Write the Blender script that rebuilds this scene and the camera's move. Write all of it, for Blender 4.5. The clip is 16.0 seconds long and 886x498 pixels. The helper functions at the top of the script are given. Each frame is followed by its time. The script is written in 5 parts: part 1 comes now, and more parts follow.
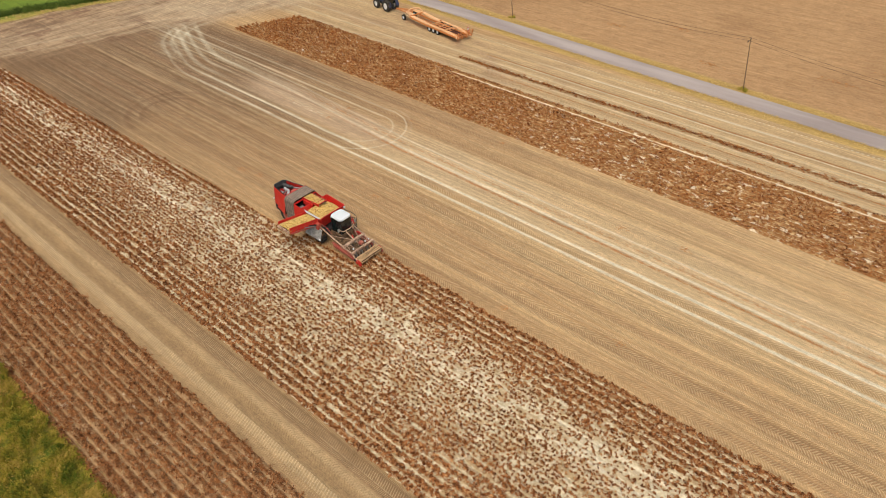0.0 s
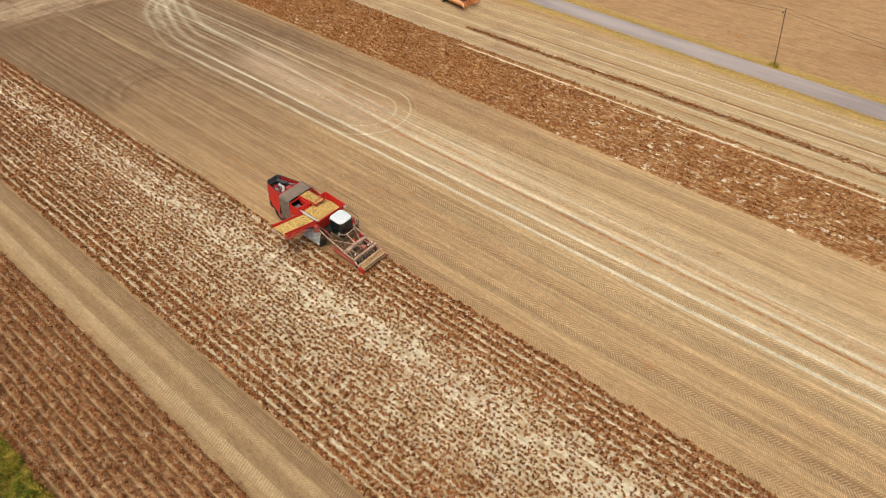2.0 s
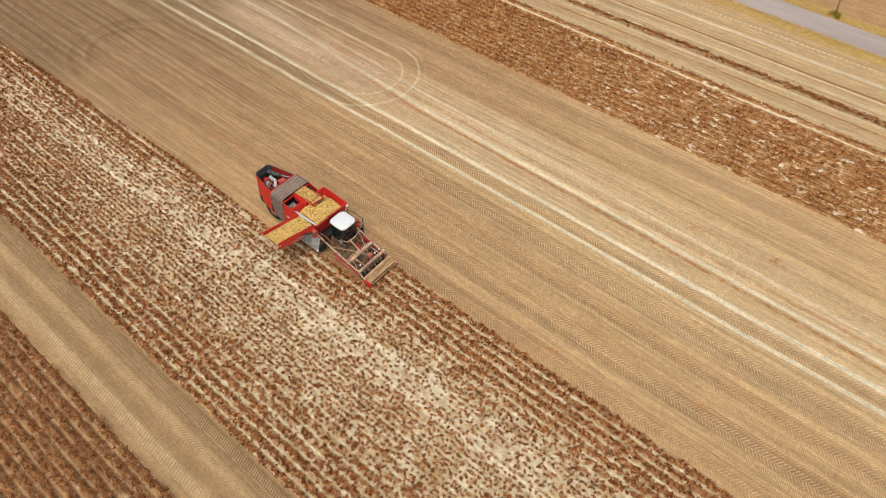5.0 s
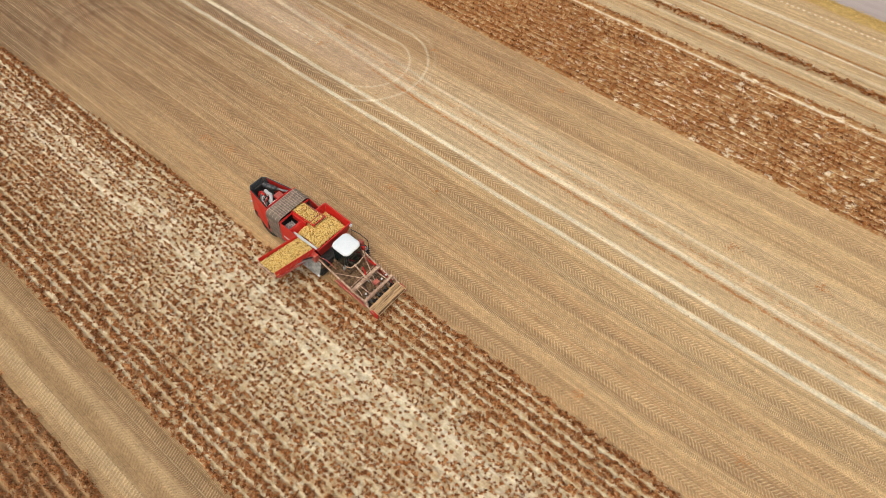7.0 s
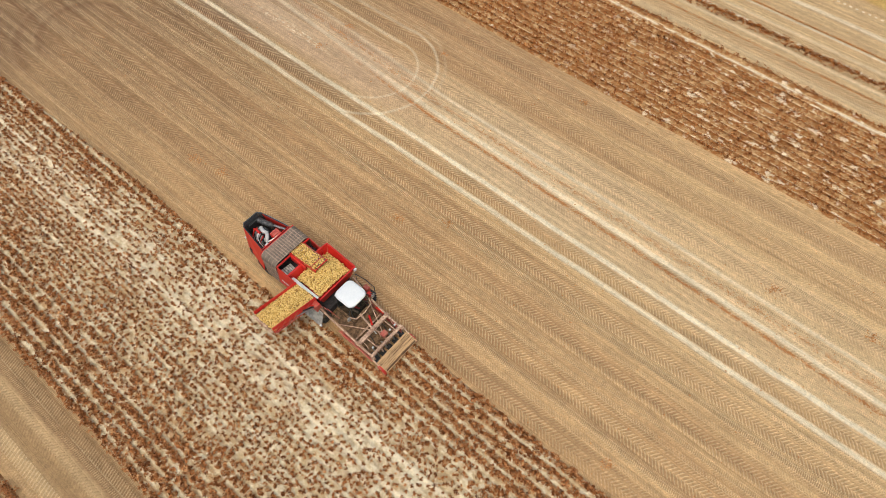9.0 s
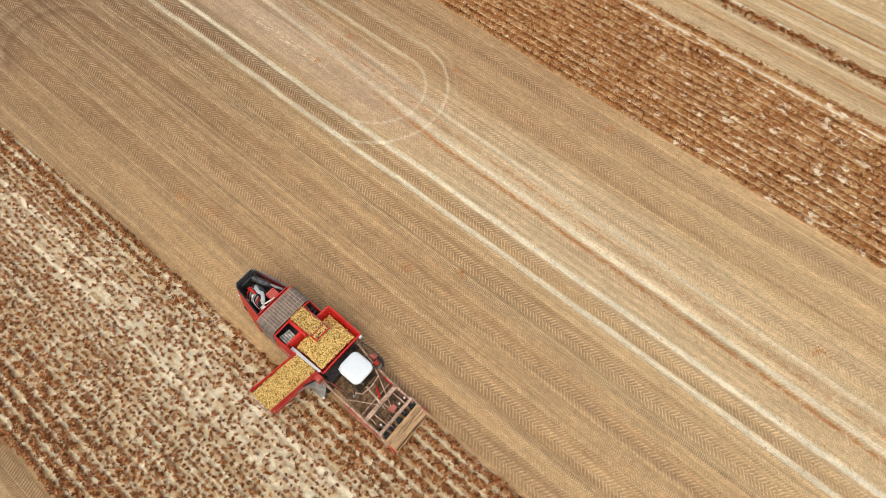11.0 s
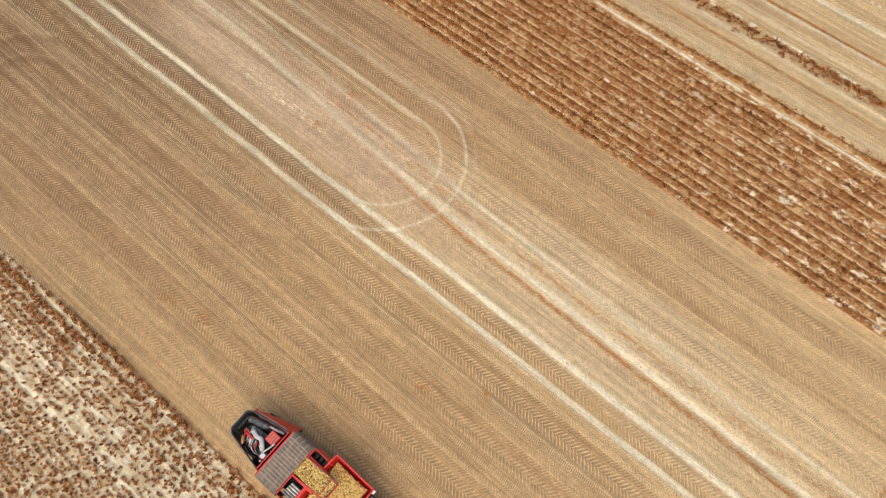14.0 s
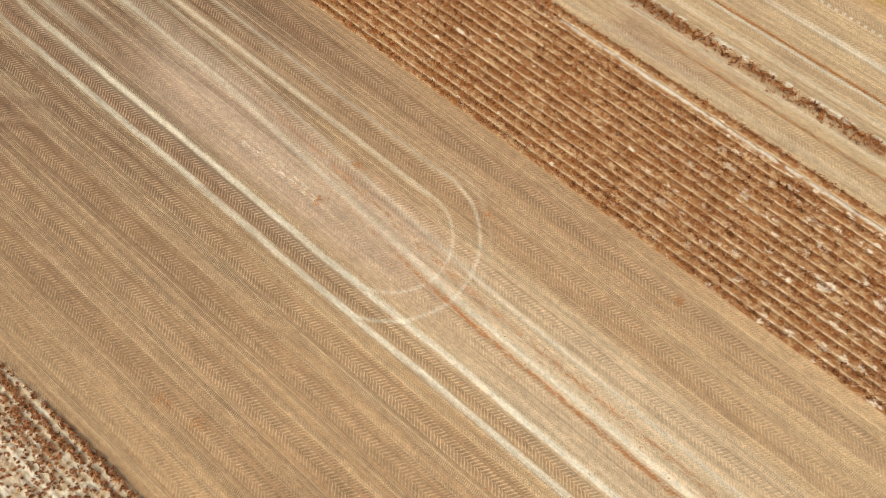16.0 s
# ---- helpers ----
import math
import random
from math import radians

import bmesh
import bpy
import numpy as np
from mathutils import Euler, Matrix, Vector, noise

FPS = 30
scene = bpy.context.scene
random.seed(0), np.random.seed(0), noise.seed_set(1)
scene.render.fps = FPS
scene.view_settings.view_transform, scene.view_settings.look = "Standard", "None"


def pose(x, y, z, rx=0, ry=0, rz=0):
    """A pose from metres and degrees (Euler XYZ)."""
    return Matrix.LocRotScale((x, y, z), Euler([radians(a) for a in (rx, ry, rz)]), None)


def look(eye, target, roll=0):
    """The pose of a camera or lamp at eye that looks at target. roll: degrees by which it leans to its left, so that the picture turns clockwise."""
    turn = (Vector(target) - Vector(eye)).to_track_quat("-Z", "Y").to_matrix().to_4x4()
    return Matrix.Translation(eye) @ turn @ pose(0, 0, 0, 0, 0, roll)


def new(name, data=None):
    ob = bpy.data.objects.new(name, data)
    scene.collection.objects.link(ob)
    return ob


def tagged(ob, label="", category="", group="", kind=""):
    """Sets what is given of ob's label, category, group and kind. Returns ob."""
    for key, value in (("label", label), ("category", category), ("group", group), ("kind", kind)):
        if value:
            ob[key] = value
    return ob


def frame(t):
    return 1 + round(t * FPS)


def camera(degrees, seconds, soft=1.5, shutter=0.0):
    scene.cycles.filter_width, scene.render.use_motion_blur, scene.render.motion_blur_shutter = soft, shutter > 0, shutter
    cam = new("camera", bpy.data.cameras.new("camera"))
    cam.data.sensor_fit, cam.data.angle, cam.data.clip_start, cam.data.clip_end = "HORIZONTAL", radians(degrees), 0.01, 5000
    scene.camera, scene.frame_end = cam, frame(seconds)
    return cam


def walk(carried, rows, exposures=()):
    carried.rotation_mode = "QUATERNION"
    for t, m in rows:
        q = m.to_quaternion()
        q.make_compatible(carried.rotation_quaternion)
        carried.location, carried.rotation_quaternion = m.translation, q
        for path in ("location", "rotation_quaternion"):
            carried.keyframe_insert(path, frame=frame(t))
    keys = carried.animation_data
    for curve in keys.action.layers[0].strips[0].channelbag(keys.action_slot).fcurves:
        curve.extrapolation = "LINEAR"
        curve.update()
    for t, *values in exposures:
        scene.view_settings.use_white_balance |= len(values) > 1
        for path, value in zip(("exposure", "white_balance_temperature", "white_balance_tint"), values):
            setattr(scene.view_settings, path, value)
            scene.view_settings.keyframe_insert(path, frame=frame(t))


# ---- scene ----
# ---- camera ----
cam = camera(70.0, 16.0, soft=0.5)
PATH = [
    (0, (41.563, -42.811, 42.212), (31.7, -30.96, 29.47)),
    (0.5, (40.198, -41.583, 42.171), (30.47, -29.89, 29.18)),
    (1, (38.831, -40.349, 42.13), (29.25, -28.83, 28.88)),
    (1.5, (37.46, -39.108, 42.084), (28.03, -27.75, 28.58)),
    (2, (36.084, -37.861, 42.032), (26.82, -26.69, 28.27)),
    (2.5, (34.707, -36.61, 41.973), (25.62, -25.65, 27.92)),
    (3, (33.329, -35.357, 41.905), (24.45, -24.62, 27.55)),
    (3.5, (31.95, -34.101, 41.833), (23.27, -23.61, 27.18)),
    (4, (30.573, -32.841, 41.758), (22.11, -22.6, 26.81)),
    (6.5, (23.747, -26.423, 41.233), (16.25, -17.44, 25.0)),
    (7, (22.375, -25.128, 41.129), (15.06, -16.37, 24.7)),
    (7.5, (20.992, -23.834, 41.026), (13.85, -15.28, 24.42)),
    (8, (19.605, -22.537, 40.924), (12.62, -14.19, 24.13)),
    (10.5, (12.301, -15.582, 40.513), (6.3, -8.42, 22.83)),
    (11, (10.824, -14.173, 40.429), (5.01, -7.23, 22.59)),
    (11.5, (9.331, -12.748, 40.341), (3.71, -6.02, 22.37)),
    (12, (7.827, -11.312, 40.256), (2.38, -4.79, 22.15)),
    (12.5, (6.32, -9.863, 40.178), (1.05, -3.54, 21.95)),
    (13, (4.813, -8.411, 40.112), (-0.3, -2.29, 21.77)),
    (13.5, (3.31, -6.957, 40.06), (-1.61, -1.06, 21.59)),
    (14, (1.81, -5.493, 40.019), (-2.94, 0.21, 21.45)),
    (14.5, (0.312, -4.021, 39.985), (-4.29, 1.5, 21.33)),
    (15, (-1.188, -2.539, 39.957), (-5.65, 2.81, 21.21)),
    (15.5, (-2.691, -1.051, 39.93), (-7.02, 4.15, 21.11)),
    (16, (-4.196, 0.44, 39.904), (-8.42, 5.51, 21.02)),
]
walk(cam, [(t, look(eye, target)) for t, eye, target in PATH],
     exposures=[(0.0, -0.56, 6430, 3), (7.0, -0.54, 6330, 3), (11.0, -0.51, 6150, 3), (16.0, -0.46, 6090, 3)])

# ---- light: a bright hazy sky with a soft high sun ----
world = bpy.data.worlds.new("sky_world")
scene.world = world
world.use_nodes = True
wnt = world.node_tree
sky = wnt.nodes.new("ShaderNodeTexSky")
sky.sky_type = "NISHITA"
sky.sun_disc = False
sky.sun_elevation = radians(66)
sky.sun_rotation = radians(150)
sky.air_density, sky.dust_density, sky.ozone_density = 1.0, 6.0, 0.6
wnt.links.new(sky.outputs["Color"], wnt.nodes["Background"].inputs["Color"])
wnt.nodes["Background"].inputs["Strength"].default_value = 0.21
sun = new("sun", bpy.data.lights.new("sun", "SUN"))
sun.data.energy, sun.data.angle, sun.data.color = 0.95, radians(62), (1.0, 0.95, 0.87)
sd = Vector((math.sin(radians(150)) * math.cos(radians(66)), math.cos(radians(150)) * math.cos(radians(66)), math.sin(radians(66))))
sun.matrix_world = look(sd * 60, (0, 0, 0))


# ---- node shorthand ----
def lin(r, g, b):
    """Linear colour from 0..255 display values."""
    return tuple(((c / 255 + 0.055) / 1.055) ** 2.4 if c > 10 else c / 255 / 12.92 for c in (r, g, b))


class Val:
    """A number in a node tree, with arithmetic."""

    def __init__(self, nt, sock):
        self.nt, self.sock = nt, sock

    def op(self, kind, *others):
        n = self.nt.nodes.new("ShaderNodeMath")
        n.operation = kind
        for k, v in enumerate((self, *others)):
            if isinstance(v, Val):
                self.nt.links.new(v.sock, n.inputs[k])
            else:
                n.inputs[k].default_value = v
        return Val(self.nt, n.outputs[0])

    def __add__(self, o): return self.op("ADD", o)
    def __radd__(self, o): return self.op("ADD", o)
    def __sub__(self, o): return self.op("SUBTRACT", o)
    def __rsub__(self, o): return self.op("MULTIPLY", -1.0).op("ADD", o)
    def __mul__(self, o): return self.op("MULTIPLY", o)
    def __rmul__(self, o): return self.op("MULTIPLY", o)
    def __truediv__(self, o): return self.op("DIVIDE", o)
    def abs(self): return self.op("ABSOLUTE")
    def sin(self): return self.op("SINE")
    def floor(self): return self.op("FLOOR")
    def fract(self): return self.op("FRACT")
    def sqrt(self): return self.op("SQRT")
    def min(self, o): return self.op("MINIMUM", o)
    def max(self, o): return self.op("MAXIMUM", o)
    def clamp(self): return self.op("MAXIMUM", 0.0).op("MINIMUM", 1.0)

    def ramp(self, a, b):
        """0 at a, 1 at b, smooth between."""
        n = self.nt.nodes.new("ShaderNodeMapRange")
        n.interpolation_type = "SMOOTHSTEP"
        flip = a > b
        self.nt.links.new(self.sock, n.inputs[0])
        n.inputs[1].default_value, n.inputs[2].default_value = min(a, b), max(a, b)
        n.inputs[3].default_value, n.inputs[4].default_value = (1, 0) if flip else (0, 1)
        return Val(self.nt, n.outputs[0])

    def band(self, lo, hi, soft):
        return self.ramp(lo - soft, lo + soft) * self.ramp(hi + soft, hi - soft)


class Mat:
    """A principled material with shorthand for building its colour."""

    def __init__(self, name, rough=0.8, metal=0.0, spec=0.3):
        self.mat = bpy.data.materials.new(name)
        self.mat.use_nodes = True
        self.nt = self.mat.node_tree
        self.bsdf = self.nt.nodes["Principled BSDF"]
        self.bsdf.inputs["Roughness"].default_value = rough
        self.bsdf.inputs["Metallic"].default_value = metal
        self.bsdf.inputs["Specular IOR Level"].default_value = spec
        tc = self.nt.nodes.new("ShaderNodeTexCoord")
        self.vec = tc.outputs["Object"]
        sep = self.nt.nodes.new("ShaderNodeSeparateXYZ")
        self.nt.links.new(self.vec, sep.inputs[0])
        self.x, self.y, self.z = (Val(self.nt, sep.outputs[k]) for k in range(3))

    def val(self, sock):
        return Val(self.nt, sock)

    def noise(self, scale, detail=3.0, rough=0.55, stretch=None, shift=0.0):
        n = self.nt.nodes.new("ShaderNodeTexNoise")
        n.inputs["Scale"].default_value = scale
        n.inputs["Detail"].default_value = detail
        n.inputs["Roughness"].default_value = rough
        v = self.vec
        if stretch or shift:
            m = self.nt.nodes.new("ShaderNodeMapping")
            m.inputs["Scale"].default_value = stretch or (1, 1, 1)
            m.inputs["Location"].default_value = (shift, shift * 0.7, 0)
            self.nt.links.new(v, m.inputs["Vector"])
            v = m.outputs[0]
        self.nt.links.new(v, n.inputs["Vector"])
        return Val(self.nt, n.outputs[0])

    def hash(self, v):
        n = self.nt.nodes.new("ShaderNodeTexWhiteNoise")
        n.noise_dimensions = "1D"
        self.nt.links.new(v.sock, n.inputs["W"])
        return Val(self.nt, n.outputs["Value"])

    def mix(self, a, b, f):
        n = self.nt.nodes.new("ShaderNodeMix")
        n.data_type = "RGBA"
        n.clamp_factor = True
        for sock, v in ((n.inputs[6], a), (n.inputs[7], b)):
            if isinstance(v, tuple):
                sock.default_value = (*v, 1)
            else:
                self.nt.links.new(v, sock)
        if isinstance(f, Val):
            self.nt.links.new(f.sock, n.inputs[0])
        else:
            n.inputs[0].default_value = f
        return n.outputs[2]

    def gain(self, col, f):
        """Brightness of a colour times f."""
        n = self.nt.nodes.new("ShaderNodeVectorMath")
        n.operation = "SCALE"
        if isinstance(col, tuple):
            n.inputs[0].default_value = col
        else:
            self.nt.links.new(col, n.inputs[0])
        self.nt.links.new(f.sock, n.inputs["Scale"])
        return n.outputs[0]

    def island(self):
        g = self.nt.nodes.new("ShaderNodeNewGeometry")
        return Val(self.nt, g.outputs["Random Per Island"])

    def chance(self):
        g = self.nt.nodes.new("ShaderNodeObjectInfo")
        return Val(self.nt, g.outputs["Random"])

    def color(self, col):
        if isinstance(col, tuple):
            self.bsdf.inputs["Base Color"].default_value = (*col, 1)
        else:
            self.nt.links.new(col, self.bsdf.inputs["Base Color"])
        return self

    def rough(self, v):
        self.nt.links.new(v.sock, self.bsdf.inputs["Roughness"])
        return self

    def bump(self, h, dist=0.02, strength=1.0):
        n = self.nt.nodes.new("ShaderNodeBump")
        n.inputs["Distance"].default_value = dist
        n.inputs["Strength"].default_value = strength
        self.nt.links.new(h.sock, n.inputs["Height"])
        self.nt.links.new(n.outputs[0], self.bsdf.inputs["Normal"])
        return self


# ---- materials of the land ----
def chevron(m, off, half, period, slope, phase, jitter):
    """Tyre lugs in a track, the two sides half a pitch apart: off is the distance across from its middle."""
    u = off.abs() / half
    wave = (((m.x + jitter) / period + u * slope + off.ramp(-0.03, 0.03) * 0.5 + phase) * 6.2832).sin()
    return wave.ramp(-0.1, 0.65) * u.ramp(1.04, 0.92)


def ladder(m, off, half, period, slope, jitter):
    """Straight slanting tyre bars across a track."""
    wave = (((m.x + jitter) / period + off * slope) * 6.2832).sin()
    return wave.ramp(-0.05, 0.65) * off.abs().ramp(half * 1.05, half * 0.92)


def stripe(v, mid, half, soft):
    return (v - mid).abs().ramp(half + soft, half - soft)


def soil_material():
    m = Mat("field_soil", 0.95, 0, 0.15)
    x, y = m.x, m.y
    big = m.noise(0.035, 3)
    mid = m.noise(0.25, 4, stretch=(0.35, 1, 1))
    long_streak = m.noise(0.9, 4, 0.65, stretch=(0.03, 1.0, 1), shift=7)
    fine = m.noise(5.0, 4, 0.7)
    grit = m.noise(13.0, 3, 0.7)
    wob = (m.noise(0.06, 2) - 0.5) * 0.5
    yy = y + wob

    # harvested ground, browner and greyer toward the headland
    col = m.mix(lin(175, 137, 94), lin(199, 162, 114), long_streak.ramp(0.32, 0.68))
    col = m.mix(col, lin(170, 132, 91), yy.band(-9.5, 2.6, 1.2) * x.ramp(26, -4) * 0.6)
    col = m.mix(col, lin(164, 128, 91), yy.band(13.8, 20.4, 0.9) * x.ramp(16, -10) * 0.65)
    pale = yy.band(5.9, 13.2, 0.5) * x.ramp(-26, 6)
    col = m.mix(col, lin(212, 184, 144), pale * 0.85)
    col = m.mix(col, lin(206, 172, 124), yy.band(1, 20.3, 5.0) * x.ramp(-4, 20) * 0.6)
    col = m.mix(col, lin(194, 163, 119), yy.band(31.8, 47, 0.4) * 0.85)
    col = m.mix(col, lin(174, 141, 106), yy.band(32.4, 47, 0.6) * m.noise(0.22, 5, 0.7, stretch=(0.5, 1, 1), shift=91).ramp(0.47, 0.62) * x.ramp(12, -14) * 0.7)
    dull = (x + 20.0 + (big - 0.5) * 16.0).ramp(12, -20) * yy.band(-14, 19.5, 2.0) * (0.55 + yy.ramp(-5, 5) * 0.45).max(x.ramp(-32, -46))
    col = m.mix(col, lin(118, 91, 66), dull * 0.88)
    scuff = m.noise(0.16, 4, 0.7, shift=52).ramp(0.5, 0.66) * m.x.ramp(-10, -30)
    col = m.mix(col, lin(116, 88, 64), scuff * yy.band(-8, 19.5, 1.0) * 0.28)
    moist = stripe(yy, 5.0, 0.62, 0.3) * x.ramp(-6, -30)
    col = m.mix(col, lin(122, 94, 72), moist * 0.6)
    # chalky patch inside the turning circle
    chalk = yy.band(6.6, 12.0, 0.8) * x.band(-40, -12, 6.0)
    col = m.mix(col, lin(202, 172, 140), chalk * (0.35 + mid * 0.7))

    bands = m.noise(0.45, 3, 0.6, stretch=(0.05, 1, 1), shift=71)
    bare = yy.band(-8.2, 19.8, 0.3)
    col = m.mix(col, lin(138, 103, 74), bands.ramp(0.52, 0.64) * bare * (0.22 + dull * 0.3))
    col = m.mix(col, lin(198, 164, 122), bands.ramp(0.46, 0.36) * bare * (0.14 + dull * 0.3))
    # wheel tracks of the passes, four rows to a pass: one lugged track, a narrow ladder, thin edge lines
    jit = (m.noise(1.3, 4, 0.7, shift=41) - 0.5) * 0.1 + (m.noise(9.0, 2, 0.6, shift=43) - 0.5) * 0.05
    upper = yy.op("GREATER_THAN", 9.9)
    cell = (yy + 5.75) / 3.02 * (1.0 - upper) + (13.27 - yy) / 3.15 * upper
    idx = cell.floor()
    pick = m.hash(idx)
    q = cell.fract() * 3.02
    calm = jit * 0.35
    worn = jit * 1.5
    big_lug = chevron(m, q - 1.5, 0.52, 0.26, -1.45, pick * 7.0, worn)
    old_lug = chevron(m, q - 2.55, 0.36, 0.21, 1.2, pick * 5.0, worn) * 0.6 + chevron(m, q - 0.1, 0.3, 0.18, -1.0, pick * 3.0, worn) * 0.5
    rungs = ladder(m, q - 0.5, 0.15, 0.13, 1.1, calm)
    rungs_far = ladder(m, q - 2.74, 0.13, 0.125, -1.2, calm) * (0.35 + pick * 0.5)
    ribs = ladder(m, q - 0.83, 0.15, 0.11, 0.7, calm) * 0.55
    thin = stripe(q, 0.33, 0.02, 0.025) + stripe(q, 0.68, 0.02, 0.025) + stripe(q, 2.55, 0.025, 0.03) * 0.9 + stripe(q, 2.9, 0.015, 0.02) * 0.6
    zone = yy.ramp(-8.4, -7.9).max(yy.band(-31.0, -26.0, 0.2)) * yy.ramp(20.3, 19.9).max(yy.ramp(31.8, 32.2)) * yy.ramp(46.8, 46.2)
    zone = zone.max(yy.band(-12.9, -8.1, 0.2) * x.ramp(2.0, 0.5)) * x.ramp(-78, -62)
    wear = m.noise(0.5, 4, 0.65, stretch=(0.3, 1, 1), shift=3).ramp(0.2, 0.5) * (0.6 + pick * 0.4) * (0.45 + m.noise(3.0, 4, 0.75, shift=45).ramp(0.3, 0.6) * 0.55)
    wear = wear * (1.0 - yy.ramp(31.0, 32.5) * 0.3)
    crumble = m.noise(5.0, 5, 0.8, shift=47).ramp(0.3, 0.55) * 0.5 + 0.5
    trodden = 1.0 - m.noise(0.8, 5, 0.75, stretch=(0.45, 1, 1), shift=49).ramp(0.48, 0.64) * (0.2 + x.ramp(4, -16) * 0.45)
    hold = zone * wear * crumble * trodden
    lug = (big_lug * 0.8 + rungs * 1.2 + rungs_far + ribs + old_lug) * hold
    bed = ((q - 1.5).abs().ramp(0.6, 0.52) * 0.75 + (q - 0.5).abs().ramp(0.2, 0.15) * 0.7 + stripe(q, 2.3, 0.22, 0.16) * 0.45 + stripe(q, 0.85, 0.2, 0.12) * 0.4).clamp() * zone
    bright = ladder(m, yy - 1.0, 0.09, 0.12, 1.4, calm) + ladder(m, yy - 1.3, 0.09, 0.12, -1.4, calm) * 0.7 + ladder(m, yy + 1.62, 0.1, 0.13, 1.2, calm) * 0.7
    lug = lug + bright * hold
    edges = thin * crumble
    col = m.mix(col, lin(140, 102, 68), bed * (0.12 + wear * 0.3))
    col = m.mix(col, lin(226, 196, 150), lug * (0.66 + x.ramp(-24, 4) * 0.16))
    col = m.mix(col, lin(226, 194, 148), edges * zone * (0.25 + wear * 0.75) * (0.35 + trodden * 0.4))

    # cream dusty wheel lines that swing round to the headland
    d = (x * -1.0 - 49.5).max(0.0)
    bend = ((d * d + 49.0).sqrt() - 7.0) * 0.5
    yb = y + (m.noise(0.05, 2, shift=4) - 0.5) * 0.5 - bend
    frayed = m.noise(1.2, 4, 0.7, stretch=(0.3, 1, 1), shift=9)
    cream = lin(224, 209, 176)
    ragged = (m.noise(5.0, 4, 0.75, shift=19) - 0.5) * 0.3 + (m.noise(0.4, 3, shift=20) - 0.5) * 0.2
    soft_line = (stripe(yb + ragged, 3.95, 0.2, 0.14) * x.ramp(-70, -56) + stripe(yb + ragged, 5.75, 0.21, 0.12) + stripe(yb + ragged, 5.5, 0.4, 0.3) * 0.12) * (0.85 + frayed * 0.4) * (0.18 + x.ramp(-56, -40) * 0.57 + x.ramp(-22, 0) * 0.2)
    shift_l = ((-8.0 - x) * 0.05).max(0.0).min(1.3) - x * 0.02
    ys = y - shift_l + wob * 0.5 + ragged
    lines2 = (stripe(ys, 8.8, 0.21, 0.14) * 0.85 + stripe(ys, 10.7, 0.17, 0.16) * 0.6) * (0.5 + x.ramp(-18, -4) * 0.5) + stripe(ys, 9.6, 0.5, 0.3) * 0.12
    lines3 = stripe(yy + ragged, 37.2, 0.25, 0.15) * m.noise(0.9, 3, 0.6, stretch=(0.6, 1, 1), shift=89).ramp(0.46, 0.56) * x.ramp(-20, -8) * 0.8 + stripe(yy + ragged, 45.5, 0.12, 0.06) * ((x / 0.62 * 6.2832).sin().ramp(-0.2, 0.4)) * 0.8 + stripe(yy + ragged, 42.9, 0.28, 0.22) * x.ramp(-16, 2) * 0.7 + stripe(yy + ragged, 39.95, 0.14, 0.08) * x.ramp(-22, -8) * 0.65 + stripe(yy + ragged, 35.7, 0.25, 0.2) * 0.3 + stripe(yy, 38.4, 0.2, 0.2) * 0.35 + stripe(yy, 33.0, 0.3, 0.3) * 0.2
    lines4 = (stripe(yb, 7.2, 0.35, 0.3) + stripe(yb, 8.9, 0.3, 0.3) + stripe(yb, 10.9, 0.4, 0.3)) * x.ramp(-40, -50) * x.ramp(-74, -66) * 0.35
    # turning circle: both wheels swing round and run back along the field
    rx, ry = x + 16.2, y - 9.7
    rad = (rx * rx + ry * ry).sqrt() + (m.noise(0.2, 2, shift=2) - 0.5) * 0.4
    half = rx.ramp(-1.5, 0.5)
    arcs = (stripe(rad, 5.8, 0.12, 0.12) * 0.5 + stripe(rad, 3.95, 0.1, 0.12) * 0.46 + stripe(rad, 6.5, 0.1, 0.25) * ry.ramp(-1, 2) * 0.2) * half
    arcs = arcs + (stripe(yy, 15.45, 0.13, 0.2) * 0.42 + stripe(yy, 13.6, 0.16, 0.2) * 0.5) * rx.ramp(0.8, -1.2)
    # swirl where the lines meet the headland
    sx, sy = x + 57.0, y - 19.0
    rad2 = (sx * sx + sy * sy).sqrt() + (m.noise(0.15, 2, shift=6) - 0.5) * 0.8
    swirl = (stripe(rad2, 9.5, 0.3, 0.3) + stripe(rad2, 11.4, 0.3, 0.3) + stripe(rad2, 12.8, 0.25, 0.3)) * sx.ramp(2, -3) * sy.ramp(4, -2) * 0.25
    fan = (stripe(rad2, 11.2, 2.2, 1.6) * sx.ramp(4, -3) * sy.ramp(5, -3)) * m.noise(0.5, 5, 0.7, stretch=(0.6, 0.6, 1), shift=55).ramp(0.35, 0.65)
    tx, ty = x + 40.6, y + 4.6
    rad3 = (tx * tx + ty * ty).sqrt() + (m.noise(0.25, 3, shift=66) - 0.5) * 0.8
    turn = (stripe(rad3, 4.0, 0.3, 0.35) + stripe(rad3, 5.9, 0.35, 0.4) * 0.8) * tx.ramp(2.0, -1.0)
    col = m.mix(col, lin(124, 92, 66), turn * 0.5)
    col = m.mix(col, lin(192, 160, 122), (stripe(rad3, 4.55, 0.12, 0.2) + stripe(rad3, 6.5, 0.12, 0.25)) * tx.ramp(2.0, -1.0) * 0.16)
